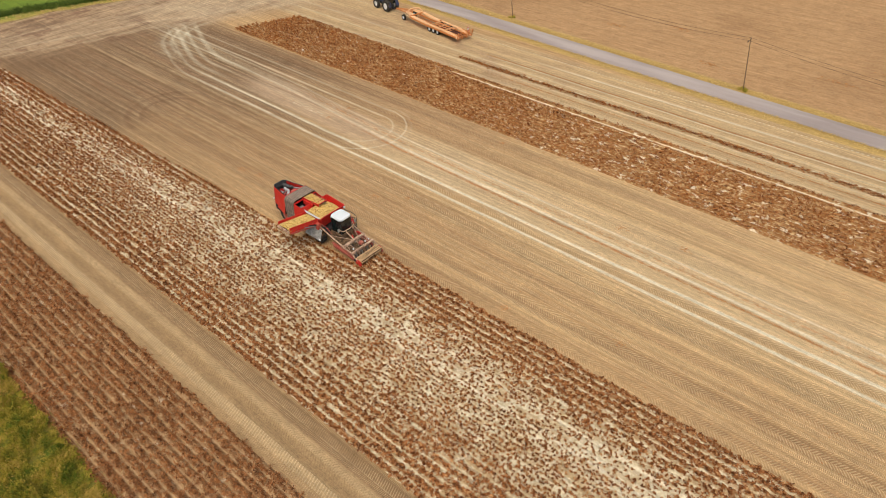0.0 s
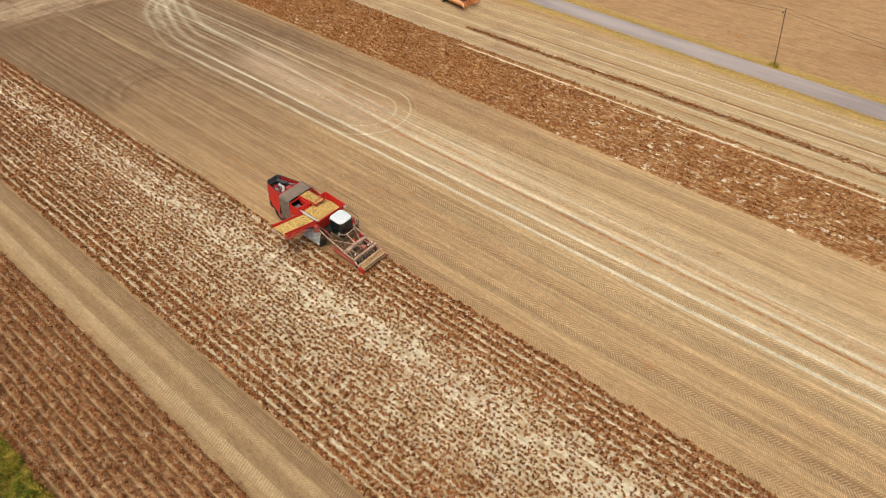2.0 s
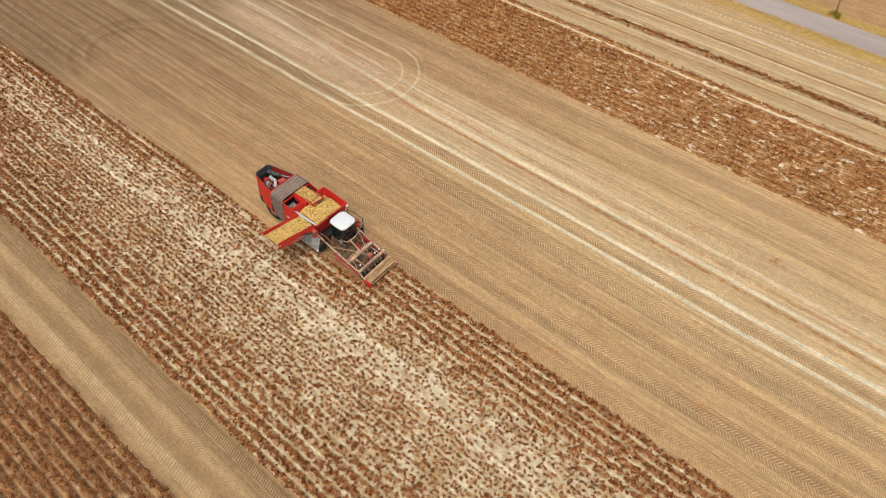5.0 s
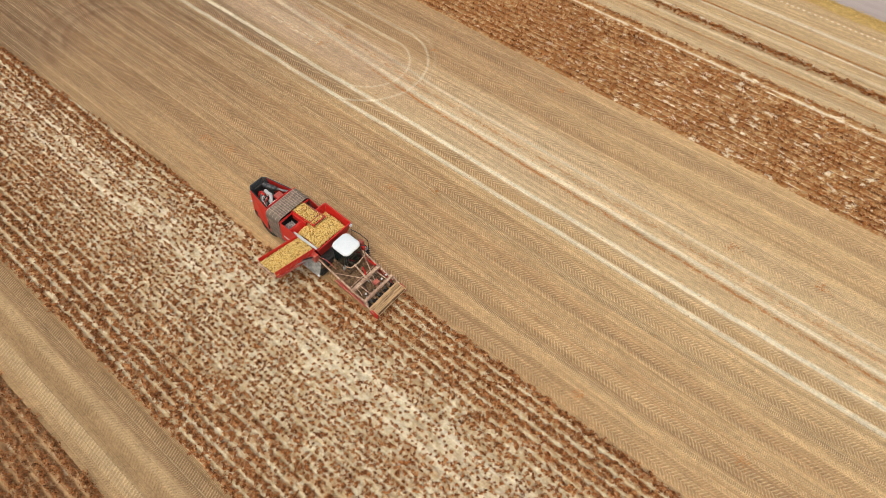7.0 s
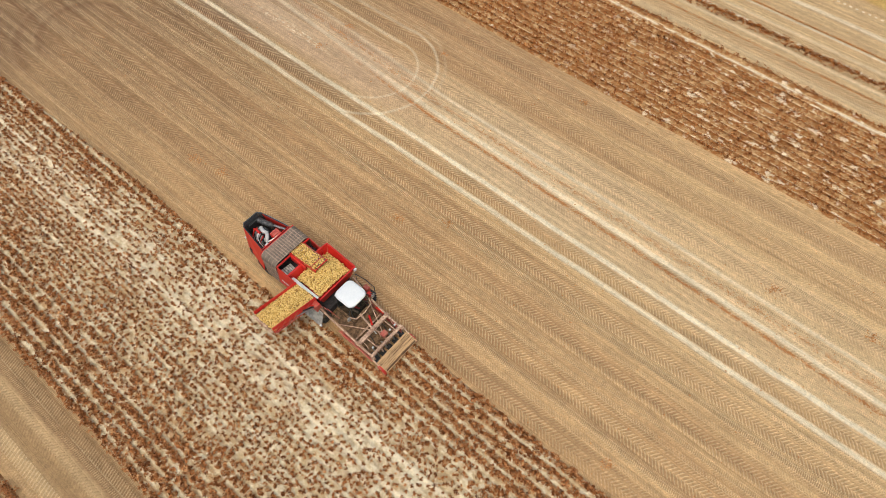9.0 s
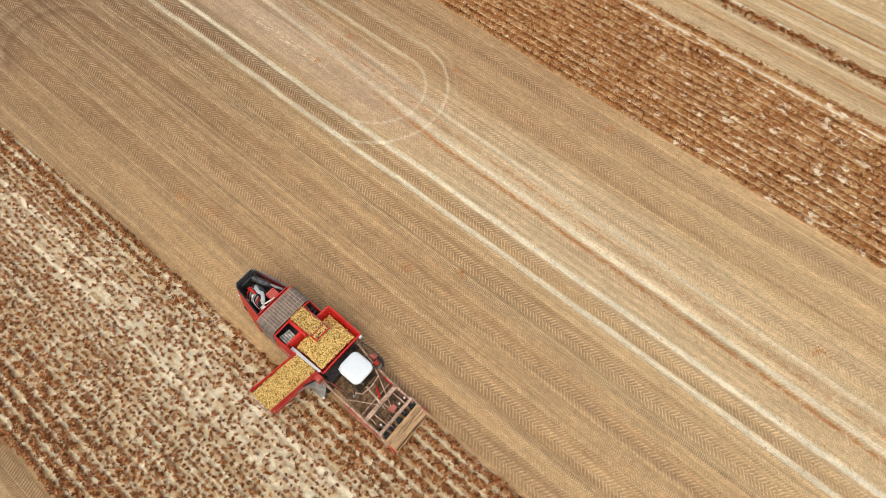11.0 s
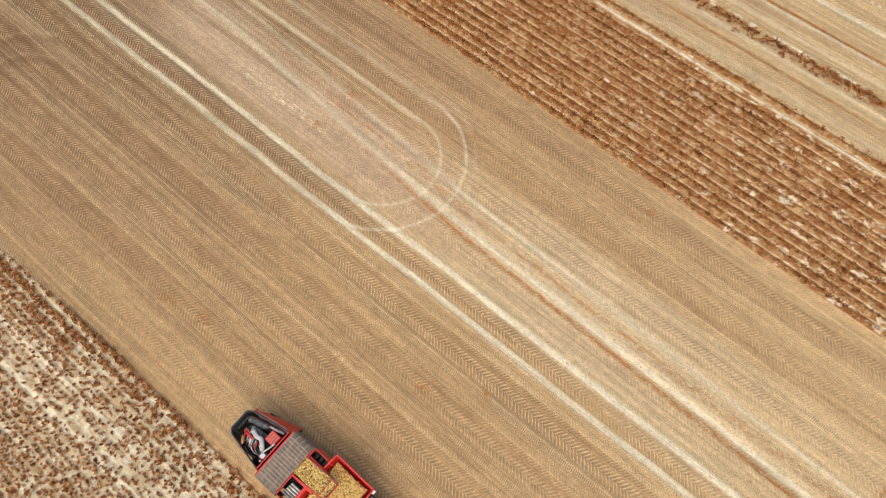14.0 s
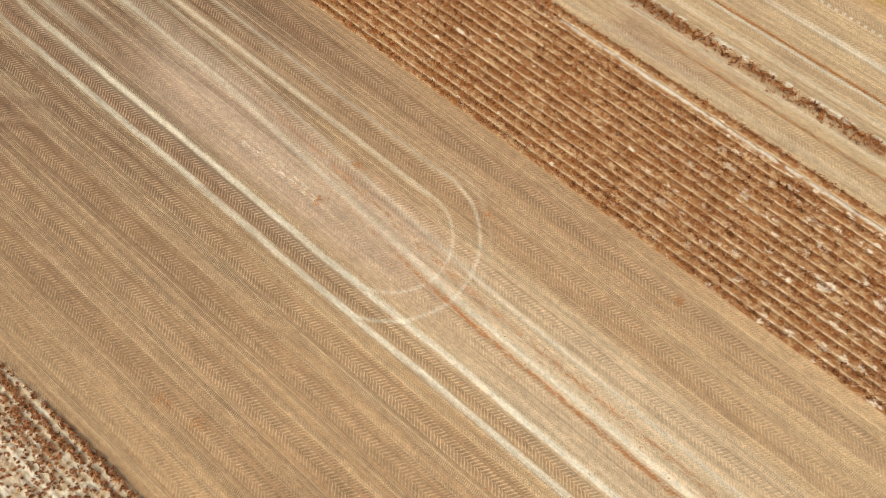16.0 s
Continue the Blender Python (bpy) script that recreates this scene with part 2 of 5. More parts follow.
    marks = ((soft_line + fan * 0.28 + stripe(y, 8.4, 0.35, 0.3) * x.band(-30, -21, 2.5) * m.noise(3.0, 4, 0.75, stretch=(0.5, 1, 1), shift=59).ramp(0.5, 0.58) * 0.8 + lines2 + lines3 + lines4 + arcs + swirl) * (0.55 + frayed * 0.65)).clamp()
    col = m.mix(col, cream, marks)

    # brown stain where scraps of haulm lie along the wheel lines
    litter_line = (stripe(ys, 8.25, 0.13, 0.12) * x.ramp(-24, -10) + stripe(ys, 9.75, 0.2, 0.25) * x.ramp(-40, -20) * 0.6 + stripe(yy, 34.6, 0.1, 0.12) * x.ramp(-16, -6) + stripe(yy, 40.3, 0.1, 0.1) * x.ramp(-20, -10) * 1.2)
    col = m.mix(col, lin(184, 116, 60), litter_line * m.noise(2.6, 4, 0.7, stretch=(0.5, 1, 1), shift=87).ramp(0.42, 0.56) * 0.8)

    # lane between the two near crops
    lane = y.band(-31.1, -26.0, 0.25)
    lane_col = m.mix(lin(162, 129, 89), lin(184, 150, 107), long_streak)
    lane_col = m.mix(lane_col, lin(156, 124, 86), stripe(y, -29.0, 0.3, 0.35) * 0.6)
    lane_col = m.mix(lane_col, lin(134, 102, 70), stripe(y, -26.9, 0.75, 0.2) * 0.65)
    lane_col = m.mix(lane_col, lin(208, 180, 136), (stripe(y, -28.0, 0.35, 0.2) + stripe(y, -29.9, 0.4, 0.25)) * 0.25)
    lc = ladder(m, y + 26.75, 0.34, 0.2, 1.6, calm) * 0.55 + ladder(m, y + 27.35, 0.16, 0.15, -1.0, calm) * 0.5 + ladder(m, y + 26.2, 0.12, 0.13, 0.5, calm) * 0.6
    lc = lc + ladder(m, y + 29.95, 0.42, 0.26, 1.3, calm) * 0.7 + ladder(m, y + 28.2, 0.2, 0.2, 1.0, calm) * 0.25 + stripe(y, -27.1, 0.03, 0.03) * 0.6 + ladder(m, y + 30.6, 0.15, 0.2, 1.0, calm) * 0.4
    lane_col = m.mix(lane_col, lin(222, 194, 150), lc * wear * 0.75)
    col = m.mix(col, lane_col, lane)

    # headland lane across the row ends
    hx = x - (y - 10.0) * 0.33 + (m.noise(0.06, 3, 0.6, shift=5) - 0.5) * 9.0
    head = hx.ramp(-65, -76) * hx.ramp(-95, -92)
    streak_h = m.noise(0.5, 4, 0.6, stretch=(1.0, 0.12, 1), shift=11)
    head_col = m.mix(lin(126, 97, 72), lin(178, 147, 112), (streak_h * 0.6 + m.noise(0.3, 5, 0.7, shift=62) * 0.4).ramp(0.38, 0.62))
    head_col = m.mix(head_col, lin(192, 164, 128), hx.band(-84, -73, 3.0) * 0.4)
    head_col = m.mix(head_col, lin(124, 88, 66), m.noise(0.2, 5, 0.7, shift=64).ramp(0.52, 0.64) * 0.6)
    hl = (stripe(hx, -72.0, 0.4, 0.3) + stripe(hx, -75.5, 0.4, 0.3) + stripe(hx, -82.0, 0.4, 0.5) * 0.6).clamp()
    head_col = m.mix(head_col, lin(218, 196, 160), hl * frayed * 0.4)
    head_col = m.gain(head_col, 0.86 + m.noise(1.4, 4, 0.7, stretch=(1.0, 0.1, 1), shift=13).ramp(0.35, 0.65) * 0.28)
    head_col = m.mix(head_col, lin(206, 180, 144), y.ramp(6, 24) * m.noise(0.35, 4, 0.7, stretch=(1.0, 0.3, 1), shift=14).ramp(0.3, 0.6) * 0.6)
    col = m.mix(col, head_col, head * y.ramp(47, 44) * y.ramp(-34, -28))
    grass = hx.ramp(-91.0, -93.0) * y.ramp(58, 50)
    gcol = m.mix(lin(98, 118, 40), lin(128, 142, 50), m.noise(0.4, 3))
    gcol = m.mix(lin(176, 158, 78), gcol, hx.ramp(-92.5, -94.5))
    col = m.mix(col, gcol, grass)

    # ploughed land past the road
    road_y = y + x * 0.046 + (m.noise(0.3, 3, 0.6, shift=68) - 0.5) * 0.9
    far_field = road_y.ramp(55.7, 56.5)
    furrow = m.noise(1.2, 4, 0.65, stretch=(0.05, 1.0, 1), shift=21)
    far_col = m.mix(lin(168, 128, 86), lin(194, 154, 110), furrow.ramp(0.25, 0.75) * 0.6 + m.noise(0.6, 4, 0.7, shift=25).ramp(0.35, 0.65) * 0.4)
    far_col = m.mix(far_col, lin(134, 96, 62), big.ramp(0.45, 0.7) * 0.4)
    col = m.mix(col, far_col, far_field)
    verge = road_y.band(48.0, 55.9, 0.35)
    col = m.mix(col, m.mix(lin(168, 134, 70), lin(206, 172, 104), m.noise(1.5, 4)), verge * 0.9)
    under_green = y.ramp(-38.8, -39.8)
    col = m.mix(col, m.mix(lin(92, 104, 36), lin(150, 132, 60), m.noise(0.5, 4, 0.65, shift=81).ramp(0.35, 0.65)), under_green)

    patchy = m.noise(0.7, 5, 0.75, stretch=(0.4, 1, 1), shift=83)
    col = m.gain(col, 0.92 + patchy.ramp(0.3, 0.7) * 0.16)
    col = m.gain(col, 0.92 + m.noise(2.2, 4, 0.7, stretch=(0.22, 1, 1), shift=85).ramp(0.3, 0.7) * 0.16)
    scored = m.noise(3.0, 3, 0.6, stretch=(0.012, 1, 1), shift=88).ramp(0.36, 0.64)
    col = m.gain(col, 1.0 + (scored - 0.5) * yy.band(-13, 47, 0.3) * 0.2)
    speck = m.noise(2.2, 6, 0.75, shift=31)
    crumbs = m.noise(16.0, 2, 0.5, shift=33).ramp(0.64, 0.74)
    col = m.gain(col, 0.7 + fine.ramp(0.3, 0.7) * 0.24 + grit.ramp(0.3, 0.7) * 0.14 + speck.ramp(0.32, 0.68) * 0.2 + crumbs * 0.06)
    clods = m.noise(9.0, 3, 0.7, shift=15)
    m.color(col)
    m.bump(lug * (1.0 - marks) * 0.7 + fine * 0.5 + grit * 0.15 + clods * 0.3 + edges * zone * wear * 0.4 - bed * 0.4, 0.06, 0.9)
    return m.mat


def ridge_material(name, first, litter, crown, base, pale, bare=None, furrow=1.0):
    """Sandy ridges, 0.755 m apart from the row at first; litter: withered leaf on the crowns, by position."""
    m = Mat(name, 0.95, 0, 0.15)
    patch = m.noise(0.7, 4, 0.65, stretch=(0.6, 1, 1))
    fine = m.noise(4.0, 5, 0.72)
    grit = m.noise(16.0, 3, 0.65)
    sway = (m.noise(0.3, 2, shift=8) - 0.5) * 0.16
    u = (((m.y + sway - first) / 0.755 + 0.5).fract() - 0.5).abs()      # 0 on the crown, 0.5 in the furrow
    blotch = m.noise(1.7, 3, 0.55, shift=44)
    col = m.mix(base, pale, (patch * 0.5 + fine * 0.25 + blotch * 0.7).ramp(0.6, 0.88))
    col = m.mix(col, lin(230, 206, 164), u.ramp(0.38, 0.48) * (0.15 + patch * 0.7) * (0.35 + litter(m) * 0.65) * furrow)
    scraps = m.noise(4.5, 3, 0.65, shift=3)
    tangle = m.noise(5.0, 3, 0.65, stretch=(0.7, 1.2, 1), shift=5)
    cover = litter(m)
    col = m.mix(col, crown, u.ramp(0.46, 0.26) * cover * tangle.ramp(0.36, 0.54) * 0.8)
    col = m.mix(col, lin(110, 70, 40), scraps.ramp(0.54, 0.64) * u.ramp(0.5, 0.25) * cover * 0.6)
    white = m.noise(0.75, 3, 0.6, stretch=(0.7, 1, 1), shift=27).ramp(0.66, 0.73).max(m.noise(1.5, 2, 0.5, stretch=(0.6, 1, 1), shift=29).ramp(0.64, 0.69) * u.ramp(0.2, 0.36)) * min(1.0, furrow * 2.0)
    if bare is not None:
        white = white.max(bare(m))
    col = m.mix(col, lin(238, 222, 190), white * (0.6 + fine * 0.5))
    mote = m.noise(10.0, 3, 0.7, shift=12)
    m.color(m.gain(col, 0.82 + grit.ramp(0.3, 0.7) * 0.08 + fine.ramp(0.3, 0.7) * 0.14 + mote.ramp(0.3, 0.7) * 0.14))
    m.bump(fine * 0.7 + grit * 0.3 + tangle * 0.6 * cover, 0.08, 0.9)
    return m.mat


def haulm_material(name, c1, c2, c3, patch=2.6, own=0.5):
    """Dead or living leaf: tone by plant, with a little more by leaf."""
    m = Mat(name, 0.9, 0, 0.2)
    r = m.island() * own + m.noise(patch, 2, 0.5).ramp(0.32, 0.68) * (1.0 - own)
    big = m.noise(0.15, 3)
    col = m.mix(c1, c2, r.ramp(0.05, 0.55))
    col = m.mix(col, c3, r.ramp(0.6, 0.95) * 0.75)
    m.color(m.gain(col, 0.72 + big * 0.55))
    return m.mat


SOIL = soil_material()
def near_litter(m):
    """Both edges keep their leaf; the middle is blown bare, with two wheel lines along it."""
    v = m.y - m.x * 0.017
    edge = (v.ramp(-13.6, -11.0) * m.x.ramp(-8, 4).max(m.x.ramp(-14, -26)).max(0.35)).max(v.ramp(-19.5, -24.0)).max(m.x.ramp(-14, -28) * 0.85).max(m.noise(0.09, 2, shift=17).ramp(0.55, 0.7) * 0.5)
    return edge * 0.8 + 0.2


def near_bare(m):
    v = m.y - (m.x - 15.0) * 0.022 - (m.noise(0.08, 2, shift=3) - 0.5) * 0.4
    rough_edge = (m.noise(5.0, 3, 0.7) - 0.5) * 0.12
    track = stripe(v + rough_edge, -14.45, 0.13, 0.06) + stripe(v + rough_edge, -16.2, 0.13, 0.06)
    return track * 0.75 + stripe(v, -15.4, 1.6, 1.2) * m.noise(1.2, 4, 0.7, shift=2).ramp(0.42, 0.62) * 0.45


def far_bare(m):
    pale = stripe(m.y + (m.noise(1.5, 3, 0.7) - 0.5) * 0.25, 31.1, 0.19, 0.1) * m.x.ramp(-26, -10) * m.noise(1.0, 3, shift=9).ramp(0.3, 0.5)
    spots = m.noise(1.1, 3, 0.6, stretch=(0.6, 1, 1), shift=14).ramp(0.58, 0.66) * m.x.ramp(-16, 10)
    return pale.max(spots * 0.9)


RIDGE = ridge_material("ridge_soil", -8.45, near_litter, lin(178, 131, 86), lin(196, 169, 127), lin(231, 218, 184), near_bare, 0.6)
RIDGE_FAR = ridge_material("far_ridge_soil", 20.45, lambda m: m.noise(1.9, 4, 0.65, shift=37).ramp(0.36, 0.54) * 0.9 + 0.1, lin(150, 91, 45), lin(172, 127, 79), lin(208, 172, 122), far_bare, 1.3)
RIDGE_LITTER = ridge_material("littered_ridge_soil", -31.4, lambda m: m.noise(1.9, 4, 0.65, shift=38).ramp(0.34, 0.52) * 0.85 + 0.15, lin(128, 82, 48), lin(172, 132, 90), lin(196, 160, 116), None, 0.25)
HAULM = haulm_material("withered_haulm", lin(108, 62, 32), lin(174, 112, 64), lin(222, 176, 122), 3.2, 0.3)
HAULM_RUST = haulm_material("rust_haulm", lin(84, 45, 19), lin(168, 101, 48), lin(222, 166, 102), 3.0, 0.35)
HAULM_BROWN = haulm_material("brown_haulm", lin(88, 51, 26), lin(164, 104, 58), lin(210, 152, 98), 3.0, 0.3)
SCRAP = haulm_material("orange_haulm_scraps", lin(158, 102, 54), lin(190, 130, 74), lin(214, 164, 106), 2.6, 0.7)
LEAF = haulm_material("green_foliage", lin(98, 112, 32), lin(170, 152, 54), lin(216, 174, 92), 0.9, 0.35)
GRASS_DRY = haulm_material("dry_grass", lin(170, 140, 82), lin(202, 170, 104), lin(224, 194, 130))
HEDGE = haulm_material("hedge_foliage", lin(60, 76, 28), lin(92, 108, 40), lin(140, 138, 58))


# ---- mesh helpers ----
def mesh_object(name, verts, faces, material):
    me = bpy.data.meshes.new(name)
    verts, faces = np.asarray(verts, float), np.asarray(faces, int)
    me.vertices.add(len(verts))
    me.vertices.foreach_set("co", verts.ravel())
    k = faces.shape[1]
    me.loops.add(faces.size)
    me.loops.foreach_set("vertex_index", faces.ravel())
    me.polygons.add(len(faces))
    me.polygons.foreach_set("loop_start", np.arange(0, faces.size, k))
    me.polygons.foreach_set("loop_total", np.full(len(faces), k))
    me.update(calc_edges=True)
    me.validate()
    me.materials.append(material)
    return new(name, me)


def wavy(x, y, seed, scale):
    """A cheap smooth noise over arrays."""
    g = np.random.default_rng(seed)
    out = 0
    for k in range(7):
        a = g.uniform(0, 6.28)
        f = scale * g.uniform(0.5, 2.2)
        out = out + np.sin((x * np.cos(a) + y * np.sin(a)) * f + g.uniform(0, 6.28))
    return out / 7


ROW = 0.755
NEAR_TOP = -8.45      # first row of the near crop
FAR_LOW = 20.45       # first row of the far crop


def ridges(name, x0, x1, y0, y1, first, seed, label, keep=None, material=None, rise=0.06):
    xs, ys = np.arange(x0, x1 + 0.01, 0.34), np.arange(y0, y1 + 0.01, ROW / 8)
    X, Y = np.meshgrid(xs, ys)
    g = np.random.default_rng(seed)
    drift = 0.05 * wavy(X, Y * 0.2, seed, 0.25)
    h = 0.075 + rise * np.cos((Y + drift - first) / ROW * 2 * np.pi)
    h += 0.03 * wavy(X, Y, seed + 1, 2.6) + 0.016 * wavy(X, Y, seed + 2, 6.0) + g.normal(0, 0.012, X.shape)
    h += 0.035
    edge = np.minimum.reduce([X - x0, x1 - X, Y - y0, y1 - Y])
    if keep is not None:
        edge = np.minimum(edge, keep(X, Y))
    h = np.where(edge > 0.3, h, np.clip(edge, 0, 0.3) / 0.3 * (h + 0.05) - 0.05)
    n, mm = X.shape
    idx = np.arange(n * mm).reshape(n, mm)
    faces = np.stack([idx[:-1, :-1], idx[:-1, 1:], idx[1:, 1:], idx[1:, :-1]], -1).reshape(-1, 4)
    low = (h.ravel()[faces] < -0.04).all(1)
    ob = mesh_object(name, np.stack([X, Y, h], -1).reshape(-1, 3), faces[~low], material or RIDGE)
    for p in ob.data.polygons:
        p.use_smooth = True
    return tagged(ob, label, "ground", kind="structure")


def clump_templates(seed, count, stems, reach, height, width, leafy):
    """Withered plants: curled stems and crumpled leaves, as triangles."""
    g = np.random.default_rng(seed)
    out = []
    for _ in range(count):
        v, f = [], []
        for s in range(stems):
            a = g.uniform(0, 2 * np.pi)
            r = reach * g.uniform(0.4, 1.1)
            hgt = height * g.uniform(0.5, 1.2)
            side = np.array([-np.sin(a), np.cos(a), 0])
            out_dir = np.array([np.cos(a), np.sin(a), 0])
            root = np.array([g.normal(0, 0.05), g.normal(0, 0.05), 0.0])
            curl = g.normal(0, 0.5) * reach * 0.5
            w = width * g.uniform(0.6, 1.3)
            base = len(v)
            for t in (0, 0.45, 0.8, 1.0):
                c = root + out_dir * r * t + side * curl * t * t + np.array([0, 0, hgt * (1.9 * t - 1.65 * t * t) + 0.01])
                ww = w * (1.0 - 0.65 * t)
                tilt = np.array([0, 0, ww * 0.8 * g.uniform(-1, 1)])
                v += [c - side * ww / 2 - tilt / 2, c + side * ww / 2 + tilt / 2]
            for k in range(3):
                q = base + 2 * k
                f += [(q, q + 1, q + 3), (q, q + 3, q + 2)]
        for s in range(leafy):
            a = g.uniform(0, 2 * np.pi)
            r = reach * g.uniform(0.1, 1.0)
            c = np.array([np.cos(a) * r, np.sin(a) * r, height * g.uniform(0.25, 0.95)])
            b = g.normal(0, 1, (3, 3))
            b[:, 2] *= 0.55
            b *= width * 1.5 / np.linalg.norm(b, axis=1)[:, None]
            base = len(v)
            v += [c + b[0], c + b[1], c - b[0] * 0.9, c + b[2] - b[1] * 0.6]
            f += [(base, base + 1, base + 2), (base, base + 2, base + 3)]
        out.append((np.array(v), np.array(f)))
    return out


def scatter(name, places, templates, material, seed, label, category):
    """One object of many plants. places: rows of x, y, z, size, height factor."""
    g = np.random.default_rng(seed)
    places = np.asarray(places)
    pick = g.integers(0, len(templates), len(places))
    turn = g.uniform(0, 2 * np.pi, len(places))
    V, F, at = [], [], 0
    for k, (tv, tf) in enumerate(templates):
        who = np.where(pick == k)[0]
        if not len(who):
            continue
        c, s = np.cos(turn[who])[:, None], np.sin(turn[who])[:, None]
        size = places[who, 3][:, None]
        x = (tv[None, :, 0] * c - tv[None, :, 1] * s) * size + places[who, 0][:, None]
        y = (tv[None, :, 0] * s + tv[None, :, 1] * c) * size + places[who, 1][:, None]
        z = tv[None, :, 2] * size * places[who, 4][:, None] + places[who, 2][:, None]
        V.append(np.stack([x, y, z], -1).reshape(-1, 3))
        F.append((tf[None] + (np.arange(len(who)) * len(tv))[:, None, None] + at).reshape(-1, 3))
        at += len(who) * len(tv)
    ob = mesh_object(name, np.concatenate(V), np.concatenate(F), material)
    return tagged(ob, label, category, kind="stuff")


# ---- the land ----
def build_ground():
    xs = np.concatenate([[-2500, -600, -200], np.arange(-120, 81, 10.0), [200, 600, 2500]])
    ys = np.concatenate([[-2500, -600, -150], np.arange(-70, 131, 10.0), [250, 700, 2500]])
    X, Y = np.meshgrid(xs, ys)
    n, mm = X.shape
    idx = np.arange(n * mm).reshape(n, mm)
    faces = np.stack([idx[:-1, :-1], idx[:-1, 1:], idx[1:, 1:], idx[1:, :-1]], -1).reshape(-1, 4)
    ob = mesh_object("ground", np.stack([X, Y, 0 * X], -1).reshape(-1, 3), faces, SOIL)
    return tagged(ob, "dry sandy potato field with wheel tracks", "ground", kind="structure")


build_ground()


def near_keep(X, Y):
    """Distance inside the unlifted crop: the lifted pass behind the harvester is cut out."""
    top = -12.05 + 0.034 * np.clip(X + 20, -60, 0)
    return np.where(Y > -11.3, X - 3.4, np.where(Y > top, X + 4.0 - 60 * (X < -20), 9.0))


def far_keep(X, Y):
    return X - (-63.5 + 0.33 * (Y - 10))


def far_plants(X, Y):
    """As far_keep, and the row next to the last is bare but at its far end."""
    return np.where((abs(Y - 31.02) < 0.37) & (X > -18), -1.0, far_keep(X, Y))


ridges("near_ridges", -86, 66, -26.1, -8.05, NEAR_TOP, 11, "sandy ridges of the unlifted potato crop", near_keep, None, 0.055)
ridges("outer_ridges", -70, 66, -39.8, -31.0, -31.4, 12, "sandy potato ridges beside the lane", None, RIDGE_LITTER, 0.11)
ridges("far_ridges", -64, 66, 20.05, 32.3, FAR_LOW, 13, "sandy ridges of the far potato crop", far_keep, RIDGE_FAR, 0.11)


def row_places(rows, x0, x1, gap, chance, size, seed, keep=None, height=1.0, spread=lambda y: 0.05):
    """Plants along rows. chance(x, y): how likely a plant stands; size(x, y): its scale."""
    g = np.random.default_rng(seed)
    out = []
    for y in rows:
        x = np.arange(x0, x1, gap)
        x = x + g.uniform(-0.5, 0.5, len(x)) * gap
        yy = y + g.normal(0, spread(y), len(x))
        ok = g.uniform(0, 1, len(x)) < chance(x, yy)
        if keep is not None:
            ok &= keep(x, yy) > 0.15
        x, yy = x[ok], yy[ok]
        s = size(x, yy) * g.uniform(0.7, 1.25, len(x))
        out.append(np.stack([x, yy, np.full(len(x), 0.13), s, g.uniform(0.7, 1.3, len(x)) * height], -1))
    return np.concatenate(out)


CRUMB = clump_templates(6, 16, 3, 0.16, 0.2, 0.06, 6)
STOOL = clump_templates(16, 20, 3, 0.15, 0.2, 0.055, 10)
DENSE = clump_templates(4, 18, 7, 0.22, 0.22, 0.038, 9)


def near_top(x):
    """Upper edge of the crop that still stands."""
    return np.where(x > 3.4, -8.05, -12.05 + 0.034 * np.clip(x + 20, -60, 0))


def near_dense(x, y):
    """1 where leaf still covers the ridges: along both edges and toward the headland."""
    k = (NEAR_TOP - y) / ROW
    ahead = np.interp(k, [3.5, 7.0], [0.86, 0]) * (x > 3.4)
    edge = np.interp(near_top(x) - y, [0.7, 1.9], [1, 0]) * np.interp(x, [-22, -12, -6, 4], [1.0, 0.55, 0.45, 1.0])
    low = np.interp(k + 0.02 * (x - 10), [14.5, 21.5], [0, 0.85])
    back = np.interp(x, [-70, -30], [0.75, 0.0])
    return np.clip(np.maximum.reduce([ahead, edge, low, back]) + 0.18 * wavy(x * 0.6, y, 31, 0.9), 0, 1)


def near_lane(x, y):
    """Fewer plants where wheels ran along two rows."""
    return np.interp(np.abs((NEAR_TOP - y) / ROW - 9.2 + 0.03 * (x - 15)), [0.3, 1.3, 2.2], [0.36, 0.6, 1.0])


near_rows = [NEAR_TOP - ROW * k for k in range(24)]
near_pairs = [y + o for y in near_rows for o in (-0.2, 0.17)]
scatter("near_potato_haulm", row_places(near_rows, -80, 64, 0.098, lambda x, y: near_dense(x, y) * near_lane(x, y), lambda x, y: 1.05 + 0 * x, 5, near_keep, 1.1, lambda y: 0.11), STOOL, HAULM, 6,
        "withered brown potato plants standing on ridges", "potato crop")
scatter("near_potato_stubble", row_places(near_pairs, -80, 64, 0.22, lambda x, y: (1 - 0.75 * near_dense(x, y)) * (0.36 + 0.64 * near_lane(x, y)) * 0.92, lambda x, y: 0.84 + 0 * x, 25, near_keep, 1.25, lambda y: 0.07), STOOL, HAULM, 26,
        "single shrivelled potato tufts on pale bare ridges", "potato crop")
outer_rows = [-31.4 - ROW * k for k in range(12)]
scatter("outer_potato_haulm", row_places(outer_rows, -42, 46, 0.14, lambda x, y: np.clip(0.85 + 0.45 * wavy(x, y, 8, 2.4), 0, 1), lambda x, y: 1.1 + 0 * x, 7, None, 1.3, lambda y: 0.15),
        DENSE, HAULM_BROWN, 8, "dense withered brown potato plants in rows", "potato crop")
far_rows = [FAR_LOW + ROW * k for k in range(16)]
